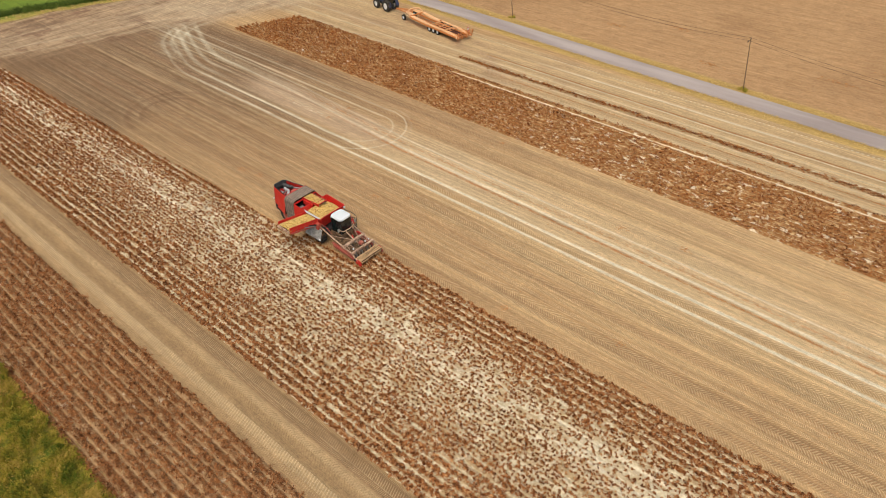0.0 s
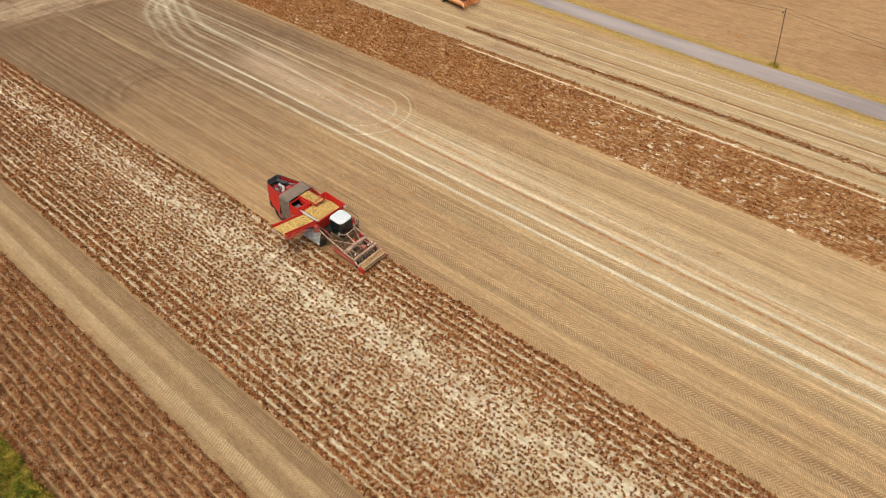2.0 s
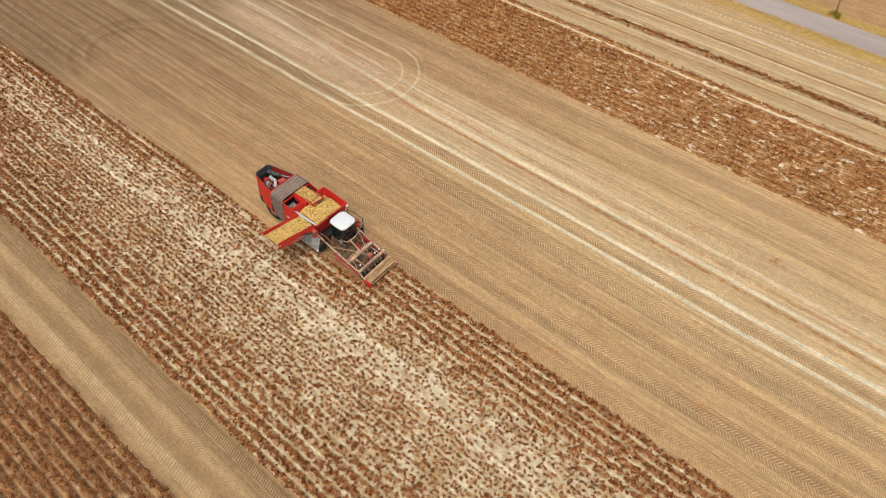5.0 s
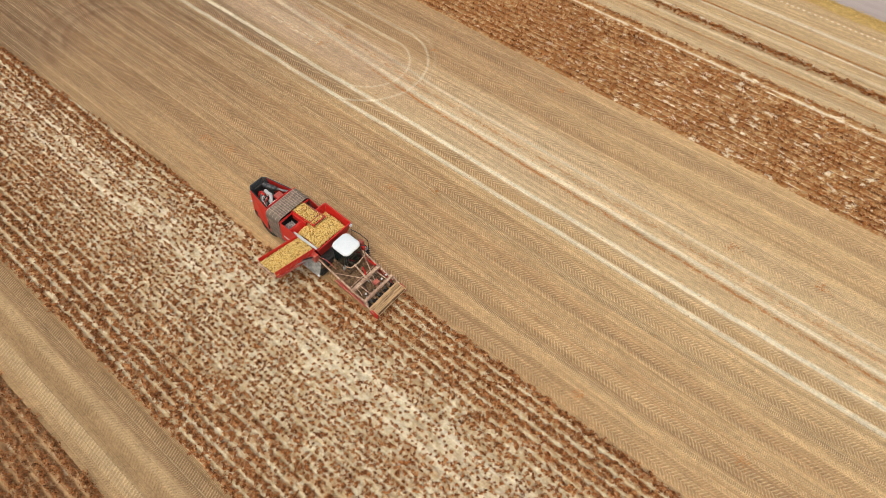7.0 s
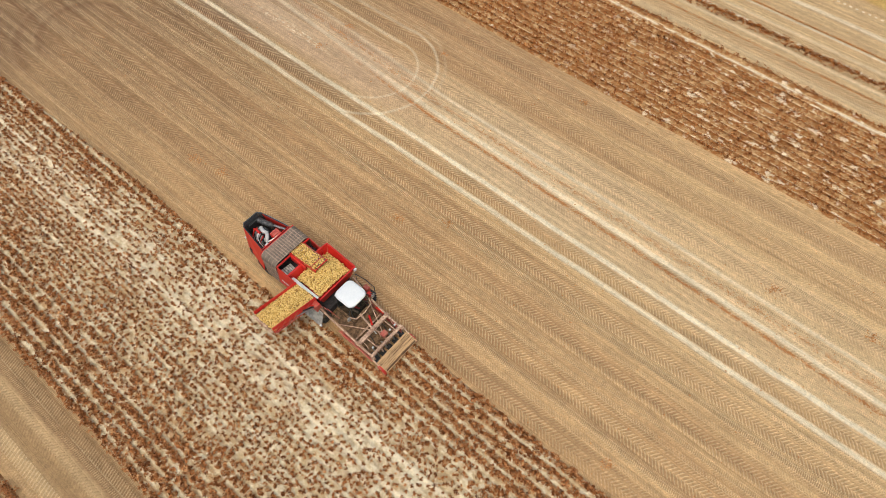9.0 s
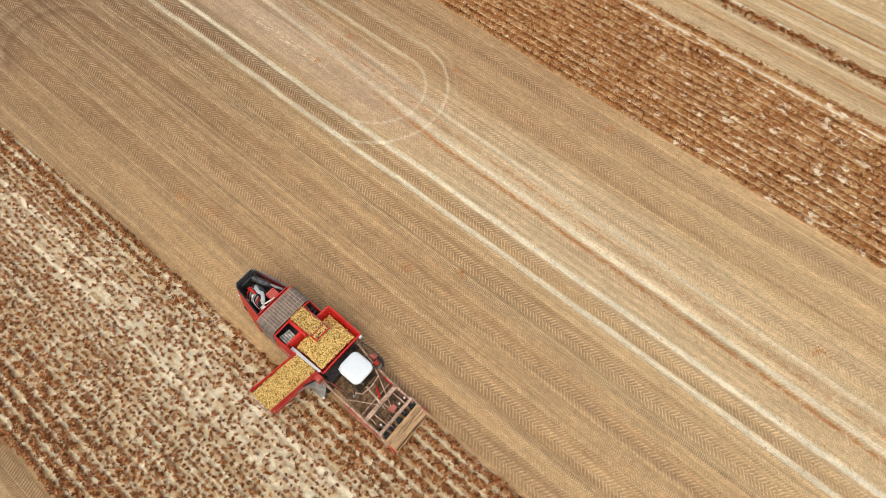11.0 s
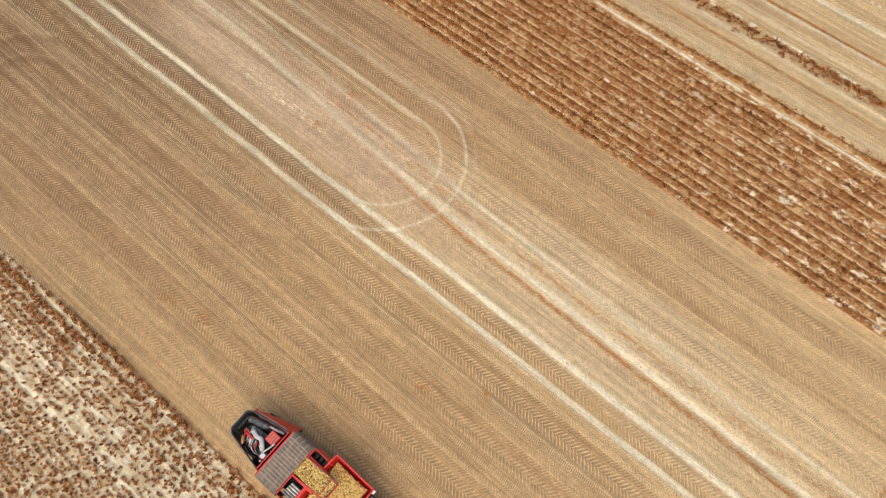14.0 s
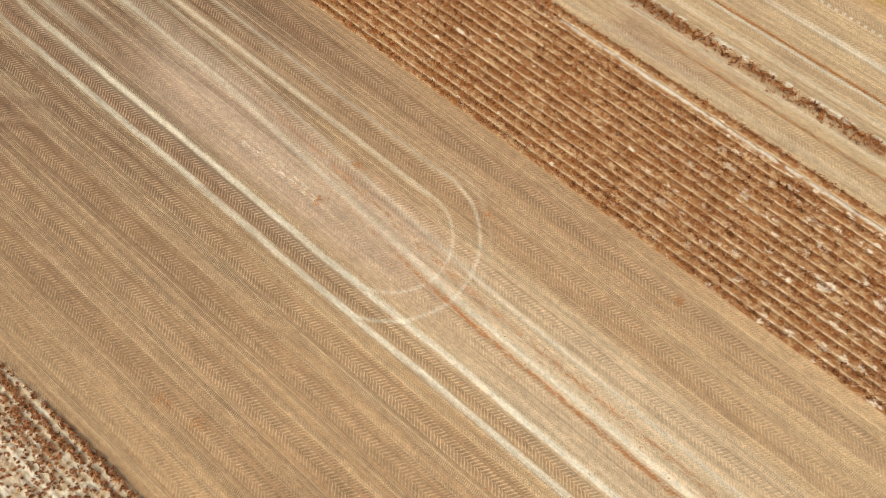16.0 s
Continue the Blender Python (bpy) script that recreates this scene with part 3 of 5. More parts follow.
scatter("far_potato_haulm", row_places(far_rows, -63, 64, 0.14, lambda x, y: np.clip(np.interp(x, [-20, 10], [0.85, 0.62]) + 0.3 * wavy(x * 0.8, y, 18, 0.7) + 0.5 * wavy(x, y, 28, 2.6), 0, 1), lambda x, y: 0.98 + 0 * x, 9, far_plants, 1.5, lambda y: 0.06),
        DENSE, HAULM_RUST, 10, "rust-brown withered potato plants in rows", "potato crop")


# ---- machine materials ----
def paint(name, col, dust=0.35, rough=0.42, dustcol=(0.42, 0.30, 0.18)):
    m = Mat(name, rough, 0, 0.5)
    big, fine = m.noise(1.1, 4, 0.6), m.noise(9.0, 4, 0.7)
    f = (big * 0.6 + fine * 0.55).ramp(0.42, 0.85) * dust
    m.color(m.mix(m.gain(col, 0.86 + fine * 0.26), dustcol, f))
    m.rough(f * 0.5 + rough)
    m.bump(fine, 0.004, 0.3)
    return m.mat


def weathered(name, c1, c2, rough=0.7, metal=0.0, scale=4.0):
    m = Mat(name, rough, metal, 0.35)
    n, f = m.noise(scale, 4, 0.65), m.noise(scale * 9, 3, 0.7)
    m.color(m.gain(m.mix(c1, c2, n.ramp(0.35, 0.68)), 0.8 + f * 0.4))
    m.bump(f, 0.006, 0.4)
    return m.mat


RED = paint("red_paint", (0.66, 0.014, 0.010), 0.12)
RED_DUSTY = paint("dusty_red_paint", (0.5, 0.04, 0.03), 0.8)
STEEL_DUSTY = weathered("dusty_steel", lin(150, 116, 94), lin(222, 188, 158), 0.75, 0.0, 3.0)
DARK = weathered("dark_metal", (0.022, 0.022, 0.024), (0.06, 0.055, 0.05), 0.6, 0.1)
GREY = weathered("grey_panel", lin(140, 138, 132), lin(184, 178, 168), 0.5, 0.2)
WEB = weathered("soil_covered_web", lin(84, 64, 46), lin(146, 115, 84), 0.95)
DARKGREY = weathered("dark_grey_cowl", lin(62, 64, 66), lin(92, 92, 90), 0.5)
SILVER = weathered("bare_metal", lin(150, 148, 142), lin(200, 198, 190), 0.35, 0.75)
CURTAIN = weathered("ribbed_rubber_sheet", lin(110, 98, 87), lin(142, 125, 108), 0.85, 0.0, 2.0)
CURTAIN_RIB = weathered("rubber_rib", lin(146, 124, 106), lin(180, 154, 132), 0.85)
WHITE = paint("white_roof_paint", (0.84, 0.84, 0.82), 0.06, 0.4)
RUBBER = weathered("tyre_rubber", (0.018, 0.017, 0.016), (0.09, 0.075, 0.055), 0.9)
SLAT_M = Mat("dusty_roller_slat", 0.85, 0, 0.3)
_s, _f = SLAT_M.noise(2.2, 5, 0.7, stretch=(5.0, 0.5, 2.0)), SLAT_M.noise(20, 3, 0.7)
SLAT_M.color(SLAT_M.gain(SLAT_M.mix(lin(92, 64, 42), lin(204, 166, 120), (_s * 0.8 + SLAT_M.chance() * 0.25).ramp(0.36, 0.68)), 0.8 + _f * 0.4))
SLAT = SLAT_M.mat
ORANGE = paint("orange_paint", (0.72, 0.24, 0.05), 0.4, 0.5)
# paler copy of the orange: pale highlights put into the colour, plus dust
ORANGE_HIGHLIGHT = paint("highlight_orange_paint", (0.82, 0.42, 0.16), 0.7, 0.6, (0.84, 0.64, 0.42))
BLUE = paint("dark_blue_paint", (0.02, 0.035, 0.10), 0.25, 0.35)
WOODPOLE = weathered("pole_wood", lin(120, 94, 68), lin(156, 128, 98), 0.9)
ROAD_M = Mat("worn_asphalt", 0.9, 0, 0.25)
_a, _b = ROAD_M.noise(0.3, 4, stretch=(0.15, 1, 1)), ROAD_M.noise(14, 3, 0.7)
ROAD_M.color(ROAD_M.gain(ROAD_M.mix(lin(158, 142, 134), lin(184, 168, 158), _a.ramp(0.3, 0.7)), 0.82 + _b * 0.36))
ROAD_M.bump(_b, 0.01, 0.5)
GLASS = Mat("tinted_glass", 0.06, 0, 0.6)
GLASS.color((0.012, 0.02, 0.018))
POTATO = Mat("potato_skin", 0.75, 0, 0.3)
_r, _n = POTATO.island(), POTATO.noise(40, 3)
POTATO.color(POTATO.gain(POTATO.mix(POTATO.mix(lin(204, 162, 80), lin(238, 206, 130), _r.ramp(0.15, 0.85)), lin(148, 108, 54), _r.ramp(0.2, 0.04)), 0.75 + _n * 0.5))
MARK_GREY = paint("pale_grey_paint", (0.55, 0.54, 0.52), 0.3)
MARK_WHITE = paint("white_marking", (0.8, 0.8, 0.78), 0.1)


# ---- part helpers ----
def mover(name, x, y, z=0.0, rz=0.0):
    ob = new(name)
    ob.empty_display_size = 0.5
    ob.matrix_world = pose(x, y, z, 0, 0, rz)
    return ob


def part(name, bm, material, parent, label=""):
    me = bpy.data.meshes.new(name)
    bm.normal_update()
    bm.to_mesh(me)
    bm.free()
    me.materials.append(material.mat if isinstance(material, Mat) else material)
    ob = new(name, me)
    ob.parent = parent
    return tagged(ob, label)


def box(bm, x0, x1, y0, y1, z0, z1, bev=0.015):
    r = bmesh.ops.create_cube(bm, size=1.0)
    vs = r["verts"]
    for v in vs:
        v.co = Vector(((x0 + x1) / 2 + v.co.x * (x1 - x0), (y0 + y1) / 2 + v.co.y * (y1 - y0), (z0 + z1) / 2 + v.co.z * (z1 - z0)))
    if bev:
        es = list({e for v in vs for e in v.link_edges})
        bmesh.ops.bevel(bm, geom=es, offset=min(bev, 0.4 * min(abs(x1 - x0), abs(y1 - y0), abs(z1 - z0))), segments=2, affect="EDGES", profile=0.7)
    return bm


def bx(*a, bev=0.015):
    return box(bmesh.new(), *a, bev=bev)


def tube(bm, p, q, r, seg=10, r2=None):
    p, q = Vector(p), Vector(q)
    d = q - p
    m = Matrix.Translation((p + q) / 2) @ d.to_track_quat("Z", "Y").to_matrix().to_4x4()
    bmesh.ops.create_cone(bm, cap_ends=True, segments=seg, radius1=r, radius2=r if r2 is None else r2, depth=d.length, matrix=m)
    return bm


def tb(p, q, r, seg=10, r2=None):
    return tube(bmesh.new(), p, q, r, seg, r2)


def pipe(points, r, seg=8):
    """A bent pipe, swept as one piece."""
    bm = bmesh.new()
    pts = [Vector(p) for p in points]
    rings = []
    for k, p in enumerate(pts):
        d = (pts[min(k + 1, len(pts) - 1)] - pts[max(k - 1, 0)]).normalized()
        a = d.cross(Vector((0, 0, 1)) if abs(d.z) < 0.9 else Vector((1, 0, 0))).normalized()
        b = d.cross(a)
        rings.append([bm.verts.new(p + (a * math.cos(2 * math.pi * j / seg) + b * math.sin(2 * math.pi * j / seg)) * r) for j in range(seg)])
    for A, B in zip(rings, rings[1:]):
        for j in range(seg):
            i = (j + 1) % seg
            bm.faces.new((A[j], A[i], B[i], B[j]))
    bm.faces.new(rings[0][::-1])
    bm.faces.new(rings[-1])
    bmesh.ops.recalc_face_normals(bm, faces=bm.faces)
    return bm


def beam(p, q, w, h):
    """A square bar from p to q."""
    bm = bmesh.new()
    p, q = Vector(p), Vector(q)
    d = q - p
    m = Matrix.Translation((p + q) / 2) @ d.to_track_quat("Z", "Y").to_matrix().to_4x4()
    r = bmesh.ops.create_cube(bm, size=1.0, matrix=m @ Matrix.Diagonal((w, h, d.length, 1)))
    bmesh.ops.bevel(bm, geom=list({e for v in r["verts"] for e in v.link_edges}), offset=min(w, h) * 0.12, segments=1, affect="EDGES")
    return bm


def slab(corners, thick, bev=0.01):
    """A plate through four corners, thickened along its normal."""
    bm = bmesh.new()
    c = [Vector(v) for v in corners]
    n = (c[1] - c[0]).cross(c[3] - c[0]).normalized() * thick
    lo = [bm.verts.new(v) for v in c]
    hi = [bm.verts.new(v + n) for v in c]
    bm.faces.new(lo[::-1])
    bm.faces.new(hi)
    for k in range(4):
        j = (k + 1) % 4
        bm.faces.new((lo[k], lo[j], hi[j], hi[k]))
    bmesh.ops.recalc_face_normals(bm, faces=bm.faces)
    if bev:
        bmesh.ops.bevel(bm, geom=bm.edges[:], offset=bev, segments=1, affect="EDGES")
    return bm


def wheel(thing, name, x, y, r, w, rim_mat, lugs=22):
    """A lugged wheel with its axle along y."""
    bm = bmesh.new()
    prof = [(r * 0.58, -w / 2), (r * 0.9, -w / 2), (r, -w * 0.36), (r, w * 0.36), (r * 0.9, w / 2), (r * 0.58, w / 2)]
    n = 32
    rings = [[bm.verts.new((x + a * math.cos(2 * math.pi * k / n), y + b, r + a * math.sin(2 * math.pi * k / n))) for a, b in prof] for k in range(n)]
    for k in range(n):
        A, B = rings[k], rings[(k + 1) % n]
        for j in range(len(prof)):
            i = (j + 1) % len(prof)
            bm.faces.new((A[j], B[j], B[i], A[i]))
    for k in range(lugs):
        for s in (-1, 1):
            a = 2 * math.pi * (k + (0.5 if s > 0 else 0)) / lugs
            m = Matrix.Translation((x, y, r)) @ Matrix.Rotation(-a, 4, "Y") @ Matrix.Translation((r * 0.995, s * w * 0.23, 0)) @ Matrix.Rotation(s * 0.6, 4, "X")
            bmesh.ops.create_cube(bm, size=1.0, matrix=m @ Matrix.Diagonal((0.07, w * 0.46, 0.06, 1)))
    bmesh.ops.recalc_face_normals(bm, faces=bm.faces)
    holder = part(name, bm, RUBBER, thing, "dusty black lugged tyre")
    rim = bmesh.new()
    tube(rim, (x, y - w * 0.4, r), (x, y + w * 0.4, r), r * 0.585, 24)
    tube(rim, (x, y - w * 0.46, r), (x, y + w * 0.46, r), r * 0.2, 12)
    part("rim", rim, rim_mat, holder)
    return holder


def potato_templates(seed, count):
    g = np.random.default_rng(seed)
    out = []
    for _ in range(count):
        bm = bmesh.new()
        bmesh.ops.create_icosphere(bm, subdivisions=1, radius=1.0)
        a = g.uniform(-0.6, 0.6)
        R = np.array([[np.cos(a), 0, np.sin(a)], [0, 1, 0], [-np.sin(a), 0, np.cos(a)]])
        v = np.array([p.co[:] for p in bm.verts]) * [g.uniform(0.042, 0.06), g.uniform(0.031, 0.042), g.uniform(0.03, 0.04)] @ R.T
        out.append((v, np.array([[p.index for p in f.verts] for f in bm.faces])))
        bm.free()
    return out


SPUDS = potato_templates(2, 8)


# ---- the harvester ----
def build_harvester():
    h = tagged(mover("potato_harvester", 0, -9.5), "red self-propelled potato harvester lifting four rows, hopper full", "harvester")
    # engine cowl: tapered tail, open on top
    zt, zb = 3.45, 1.25
    rim = [(-9.75, -0.6), (-9.5, -0.8), (-7.1, -1.2), (-7.1, 1.25), (-9.5, 0.78), (-9.75, 0.6)]
    for k, (nm, mt, lb) in enumerate((("cowl_corner", DARKGREY, "dark grey"), ("cowl_side", RED, "red"), ("cowl_bulkhead", DARK, ""), ("cowl_side", RED, "red"), ("cowl_corner", DARKGREY, "dark grey"), ("cowl_rear", DARKGREY, "dark grey louvred"))):
        (xa, ya), (xb, yb) = rim[k], rim[(k + 1) % 6]
        part(nm, slab([(xa + (0.12 if xa < -9 else 0), ya * 1.38, zb), (xb + (0.12 if xb < -9 else 0), yb * 1.38, zb), (xb, yb, zt), (xa, ya, zt)], 0.04), mt, h, lb)
        part("rim_rail", tb((xa, ya, zt + 0.02), (xb, yb, zt + 0.02), 0.04), (DARKGREY, DARK, RED, DARKGREY, DARKGREY, DARKGREY)[k], h)
    part("bay_floor", slab([(-9.6, -0.6, 1.9), (-7.15, -1.35, 1.9), (-7.15, 1.35, 1.9), (-9.6, 0.6, 1.9)], 0.05), DARK, h, "black engine bay floor")
    engine = part("engine", bx(-9.0, -7.9, -0.15, 0.35, 2.05, 2.75, bev=0.06), DARK, h, "black engine block")
    part("valve_cover", bx(-8.85, -8.3, 0.05, 0.3, 2.75, 2.9, bev=0.04), DARKGREY, engine)
    part("turbo_elbow", pipe([(-8.95, 0.12, 2.8), (-8.75, 0.02, 3.1), (-8.4, -0.08, 3.15), (-8.15, 0.0, 3.1), (-7.95, -0.12, 3.1), (-7.7, -0.42, 2.9)], 0.14, 12), MARK_GREY, engine, "pale aluminium turbo pipe")
    part("manifold", pipe([(-9.2, -0.3, 2.9), (-8.9, -0.28, 3.05), (-8.55, -0.3, 3.0)], 0.08, 10), RED, engine, "red pipe")
    for k in range(5):
        part("injector", bx(-9.1 + 0.17 * k, -9.0 + 0.17 * k, -0.22 + 0.03 * k, -0.1 + 0.03 * k, 2.75, 3.0 + 0.05 * (k % 2), bev=0.02), (RED, SILVER, RED_DUSTY, MARK_WHITE, RED)[k], engine)
    sil = bmesh.new()
    tube(sil, (-9.3, 0.42, 3.05), (-8.35, 0.68, 3.05), 0.2, 18)
    tube(sil, (-9.42, 0.38, 3.05), (-9.28, 0.42, 3.05), 0.23, 18)
    tube(sil, (-8.37, 0.68, 3.05), (-8.22, 0.72, 3.05), 0.14, 14)
    part("silencer", sil, weathered("sooty_steel", lin(70, 70, 70), lin(120, 118, 114), 0.5, 0.5), h, "round grey exhaust silencer")
    part("exhaust_pipe", pipe([(-8.35, 0.75, 3.05), (-7.8, 0.9, 3.08), (-7.3, 1.05, 3.2)], 0.09, 10), SILVER, h)
    part("long_pipe", pipe([(-9.2, 0.95, 3.3), (-8.2, 1.15, 3.32), (-7.3, 1.3, 3.32)], 0.035), SILVER, h)
    cooler = part("oil_cooler", bx(-8.0, -7.35, 0.1, 0.75, 2.5, 3.0), RED, h, "red finned oil cooler")
    for k in range(4):
        part("fin", bx(-7.97 + k * 0.155, -7.86 + k * 0.155, 0.14, 0.71, 3.0, 3.06, bev=0.01), paint("pale_red_fin", (0.6, 0.12, 0.09), 0.3), cooler)
    part("reservoir", bx(-7.6, -7.3, -0.75, -0.45, 2.5, 3.0, bev=0.08), MARK_WHITE, h, "white plastic reservoir")
    part("intake_box", bx(-8.75, -8.25, -0.62, -0.25, 2.2, 2.9, bev=0.06), GREY, h)
    pump = bmesh.new()
    tube(pump, (-8.55, -0.75, 2.4), (-8.55, -0.45, 2.4), 0.2, 16)
    part("pump", pump, RED, h, "red hydraulic pump")
    for k in range(6):
        y0 = -0.95 + 0.11 * k
        part("hose", pipe([(-8.75 + 0.1 * k, y0, 2.3), (-8.6 + 0.12 * k, y0 + 0.05, 2.85 + 0.04 * (k % 3)), (-8.2 + 0.1 * k, y0 - 0.08, 2.9), (-7.85 + 0.08 * k, y0 - 0.05, 2.4)], 0.03, 6),
             (SILVER, DARK, MARK_WHITE)[k % 3], h)
    for k in range(4):
        x0 = -9.35 + k * 0.16
        part("bracket", bx(x0, x0 + 0.1, -0.35 + 0.1 * k, -0.15 + 0.12 * k, 2.1, 2.7 - 0.08 * k, bev=0.02), (STEEL_DUSTY, DARK, GREY, RED_DUSTY)[k], h)
    for k in range(5):
        a = 0.5 * k
        part("coolant_hose", pipe([(-9.2 + 0.22 * k, -0.5 + 0.05 * k, 2.5), (-9.1 + 0.22 * k, -0.3, 2.95 + 0.05 * math.sin(a * 3)), (-8.95 + 0.22 * k, -0.55, 3.0), (-8.9 + 0.2 * k, -0.8, 2.6)], 0.045, 6), (RED, SILVER, MARK_WHITE, DARK, RED)[k], h)
    for k in range(3):
        part("tank_cap", tb((-7.75 + 0.18 * k, -0.6 - 0.15 * k, 2.7), (-7.75 + 0.18 * k, -0.6 - 0.15 * k, 2.86), 0.07, 10), (DARK, RED, SILVER)[k], h)
    part("pulley", tb((-9.25, 0.05, 2.5), (-9.15, 0.05, 2.5), 0.22, 16), DARK, h)
    part("fan_shroud", bx(-9.62, -9.5, -0.45, 0.45, 2.1, 3.1, bev=0.03), DARK, h)
    part("air_hose", pipe([(-7.5, -0.9, 2.5), (-7.6, -0.5, 3.0), (-7.45, -0.1, 3.05), (-7.35, 0.3, 3.1)], 0.06), SILVER, h)
    part("rear_lamp", bx(-9.92, -9.85, -0.95, -0.75, 1.7, 1.85), MARK_WHITE, h)
    part("rear_lamp", bx(-9.92, -9.85, 0.75, 0.95, 1.7, 1.85), RED, h)
    # ribbed sheet that arches over the cleaning unit
    ax, bx_, yl, yr, top, low, rc = -6.85, -5.42, -1.6, 1.6, 3.6, 0.95, 0.42
    pts = [(yl, low), (yl, top - rc)]
    pts += [(yl + rc - rc * math.cos(a), top - rc + rc * math.sin(a)) for a in np.linspace(0, math.pi / 2, 7)[1:]]
    pts += [(yr - rc + rc * math.sin(a), top - rc + rc * math.cos(a)) for a in np.linspace(0, math.pi / 2, 7)]
    pts += [(yr, low)]
    bm = bmesh.new()
    outer = [[bm.verts.new((xx, a, b)) for a, b in pts] for xx in (ax, bx_)]
    inner = [[bm.verts.new((xx, a * 0.97, b - 0.05)) for a, b in pts] for xx in (ax, bx_)]
    for k in range(len(pts) - 1):
        bm.faces.new((outer[0][k], outer[1][k], outer[1][k + 1], outer[0][k + 1]))
        bm.faces.new((inner[0][k + 1], inner[1][k + 1], inner[1][k], inner[0][k]))
        for s in (0, 1):
            bm.faces.new((outer[s][k], outer[s][k + 1], inner[s][k + 1], inner[s][k]))
    bmesh.ops.recalc_face_normals(bm, faces=bm.faces)
    sheet = part("arched_cover", bm, CURTAIN, h, "brown-grey ribbed sheet arched over the machine")
    for xx in np.linspace(ax + 0.02, bx_ - 0.02, 5):
        part("hoop", pipe([(xx, a, b + 0.01) for a, b in pts], 0.022, 6), CURTAIN_RIB, sheet)
    for yy in np.linspace(yl + 0.42, yr - 0.42, 13):
        part("batten", bx(ax, bx_, yy - 0.03, yy + 0.03, top + 0.003, top + 0.026, bev=0.006), CURTAIN_RIB, sheet)
    for zz in (1.4, 1.9, 2.4, 2.9):
        part("batten", bx(ax, bx_, yl - 0.02, yl - 0.003, zz, zz + 0.03, bev=0.004), CURTAIN_RIB, sheet)
    part("cover_trim", bx(ax - 0.1, ax - 0.02, -1.5, 1.5, 3.45, 3.56), RED, h)
    # red body round the bays behind the hopper
    left = part("body_side", slab([(-5.42, -1.62, 1.5), (-3.6, -1.66, 1.5), (-3.75, -1.42, 3.2), (-5.42, -1.45, 3.35)], 0.05), RED, h, "red body panel with white lettering bars")
    for k in range(6):
        x0 = -5.05 + k * 0.17
        part("lettering_bar", slab([(x0, -1.655, 2.02), (x0 + 0.12, -1.657, 2.02), (x0 + 0.12, -1.64, 2.17), (x0, -1.638, 2.17)], 0.012, 0), MARK_WHITE, left)
    part("body_side", slab([(-3.9, 1.6, 1.5), (-5.42, 1.62, 1.5), (-5.42, 1.55, 3.25), (-4.1, 1.5, 3.1)], 0.05), RED, h)
    part("lower_body", bx(-9.2, -1.2, -1.25, 1.25, 0.85, 1.5, bev=0.05), DARK, h, "dark chassis")
    part("bay_back", bx(-5.4, -3.9, -1.38, 1.45, 1.6, 2.15), DARK, h)
    part("bay_beam", bx(-5.42, -3.95, -0.28, -0.16, 2.7, 3.25), RED, h)
    part("bay_beam", bx(-5.42, -3.95, 1.02, 1.12, 2.7, 3.2), RED, h)
    part("bay_beam", bx(-4.5, -4.38, -1.42, -0.2, 2.6, 3.12), RED, h)
    part("bay_beam", bx(-5.44, -5.36, -1.45, 1.5, 3.2, 3.36), RED, h)
    for k in range(5):
        part("cleaning_roller", tb((-5.3 + 0.02 * k, -1.25 + k * 0.16, 2.75), (-4.55, -1.25 + k * 0.16, 2.65), 0.07, 12), SILVER, h)
    for k in range(3):
        part("chain_bar", bx(-5.2 + 0.3 * k, -5.05 + 0.3 * k, 1.15, 1.45, 2.2, 2.75), DARK, h)
    # feeder that fills the hopper
    feeder = part("feeder_floor", slab([(-5.6, -0.1, 3.22), (-3.15, 0.05, 3.3), (-3.15, 1.05, 3.3), (-5.6, 0.95, 3.22)], 0.05), DARK, h, "slatted filling conveyor")
    part("side_rail", slab([(-5.6, -0.16, 3.18), (-3.1, -0.02, 3.22), (-3.1, -0.02, 3.5), (-5.6, -0.16, 3.46)], 0.05), RED, feeder, "red rail")
    part("side_rail", slab([(-5.6, 0.98, 3.18), (-3.1, 1.08, 3.22), (-3.1, 1.08, 3.5), (-5.6, 0.98, 3.46)], 0.04), RED_DUSTY, feeder)
    for k in range(11):
        x0 = -5.5 + k * 0.22
        part("slat", tb((x0, -0.08 + 0.012 * k, 3.32), (x0, 0.96 + 0.008 * k, 3.34), 0.022, 6), STEEL_DUSTY, feeder)
    part("feeder_hood", beam((-3.1, -0.05, 3.52), (-3.1, 1.1, 3.52), 0.06, 0.07), RED, feeder)
    part("feeder_hood", beam((-3.55, -0.05, 3.5), (-3.55, 1.08, 3.5), 0.05, 0.05), RED_DUSTY, feeder)
    # hopper with flared walls
    x0, x1, y0, y1 = -4.35, -1.5, -1.2, 2.1
    f0, f1, g0, g1 = -4.05, -1.85, -0.9, 1.75
    zr, zf = 3.05, 1.75
    hop = part("hopper_floor", bx(f0, f1, g0, g1, 1.65, 1.75), RED, h, "red potato hopper floor")
    part("hopper_wall", slab([(f1, g0, zf), (f1, g1, zf), (x1, y1 - 0.05, zr), (x1, y0, zr)], 0.05), RED, h, "red flared hopper wall")
    part("hopper_wall", slab([(f1, g1, zf), (f0, g1, zf), (x0 + 0.1, y1, zr + 0.1), (x1, y1 - 0.05, zr)], 0.05), RED, h)
    part("hopper_wall", slab([(f0, g1, zf), (f0, g0, zf), (x0, y0, zr), (x0 + 0.1, y1, zr + 0.1)], 0.05), RED, h)
    part("hopper_wall", slab([(f0, g0, zf), (f1, g0, zf), (x1, y0, zr - 0.12), (x0, y0, zr - 0.12)], 0.05), RED, h)
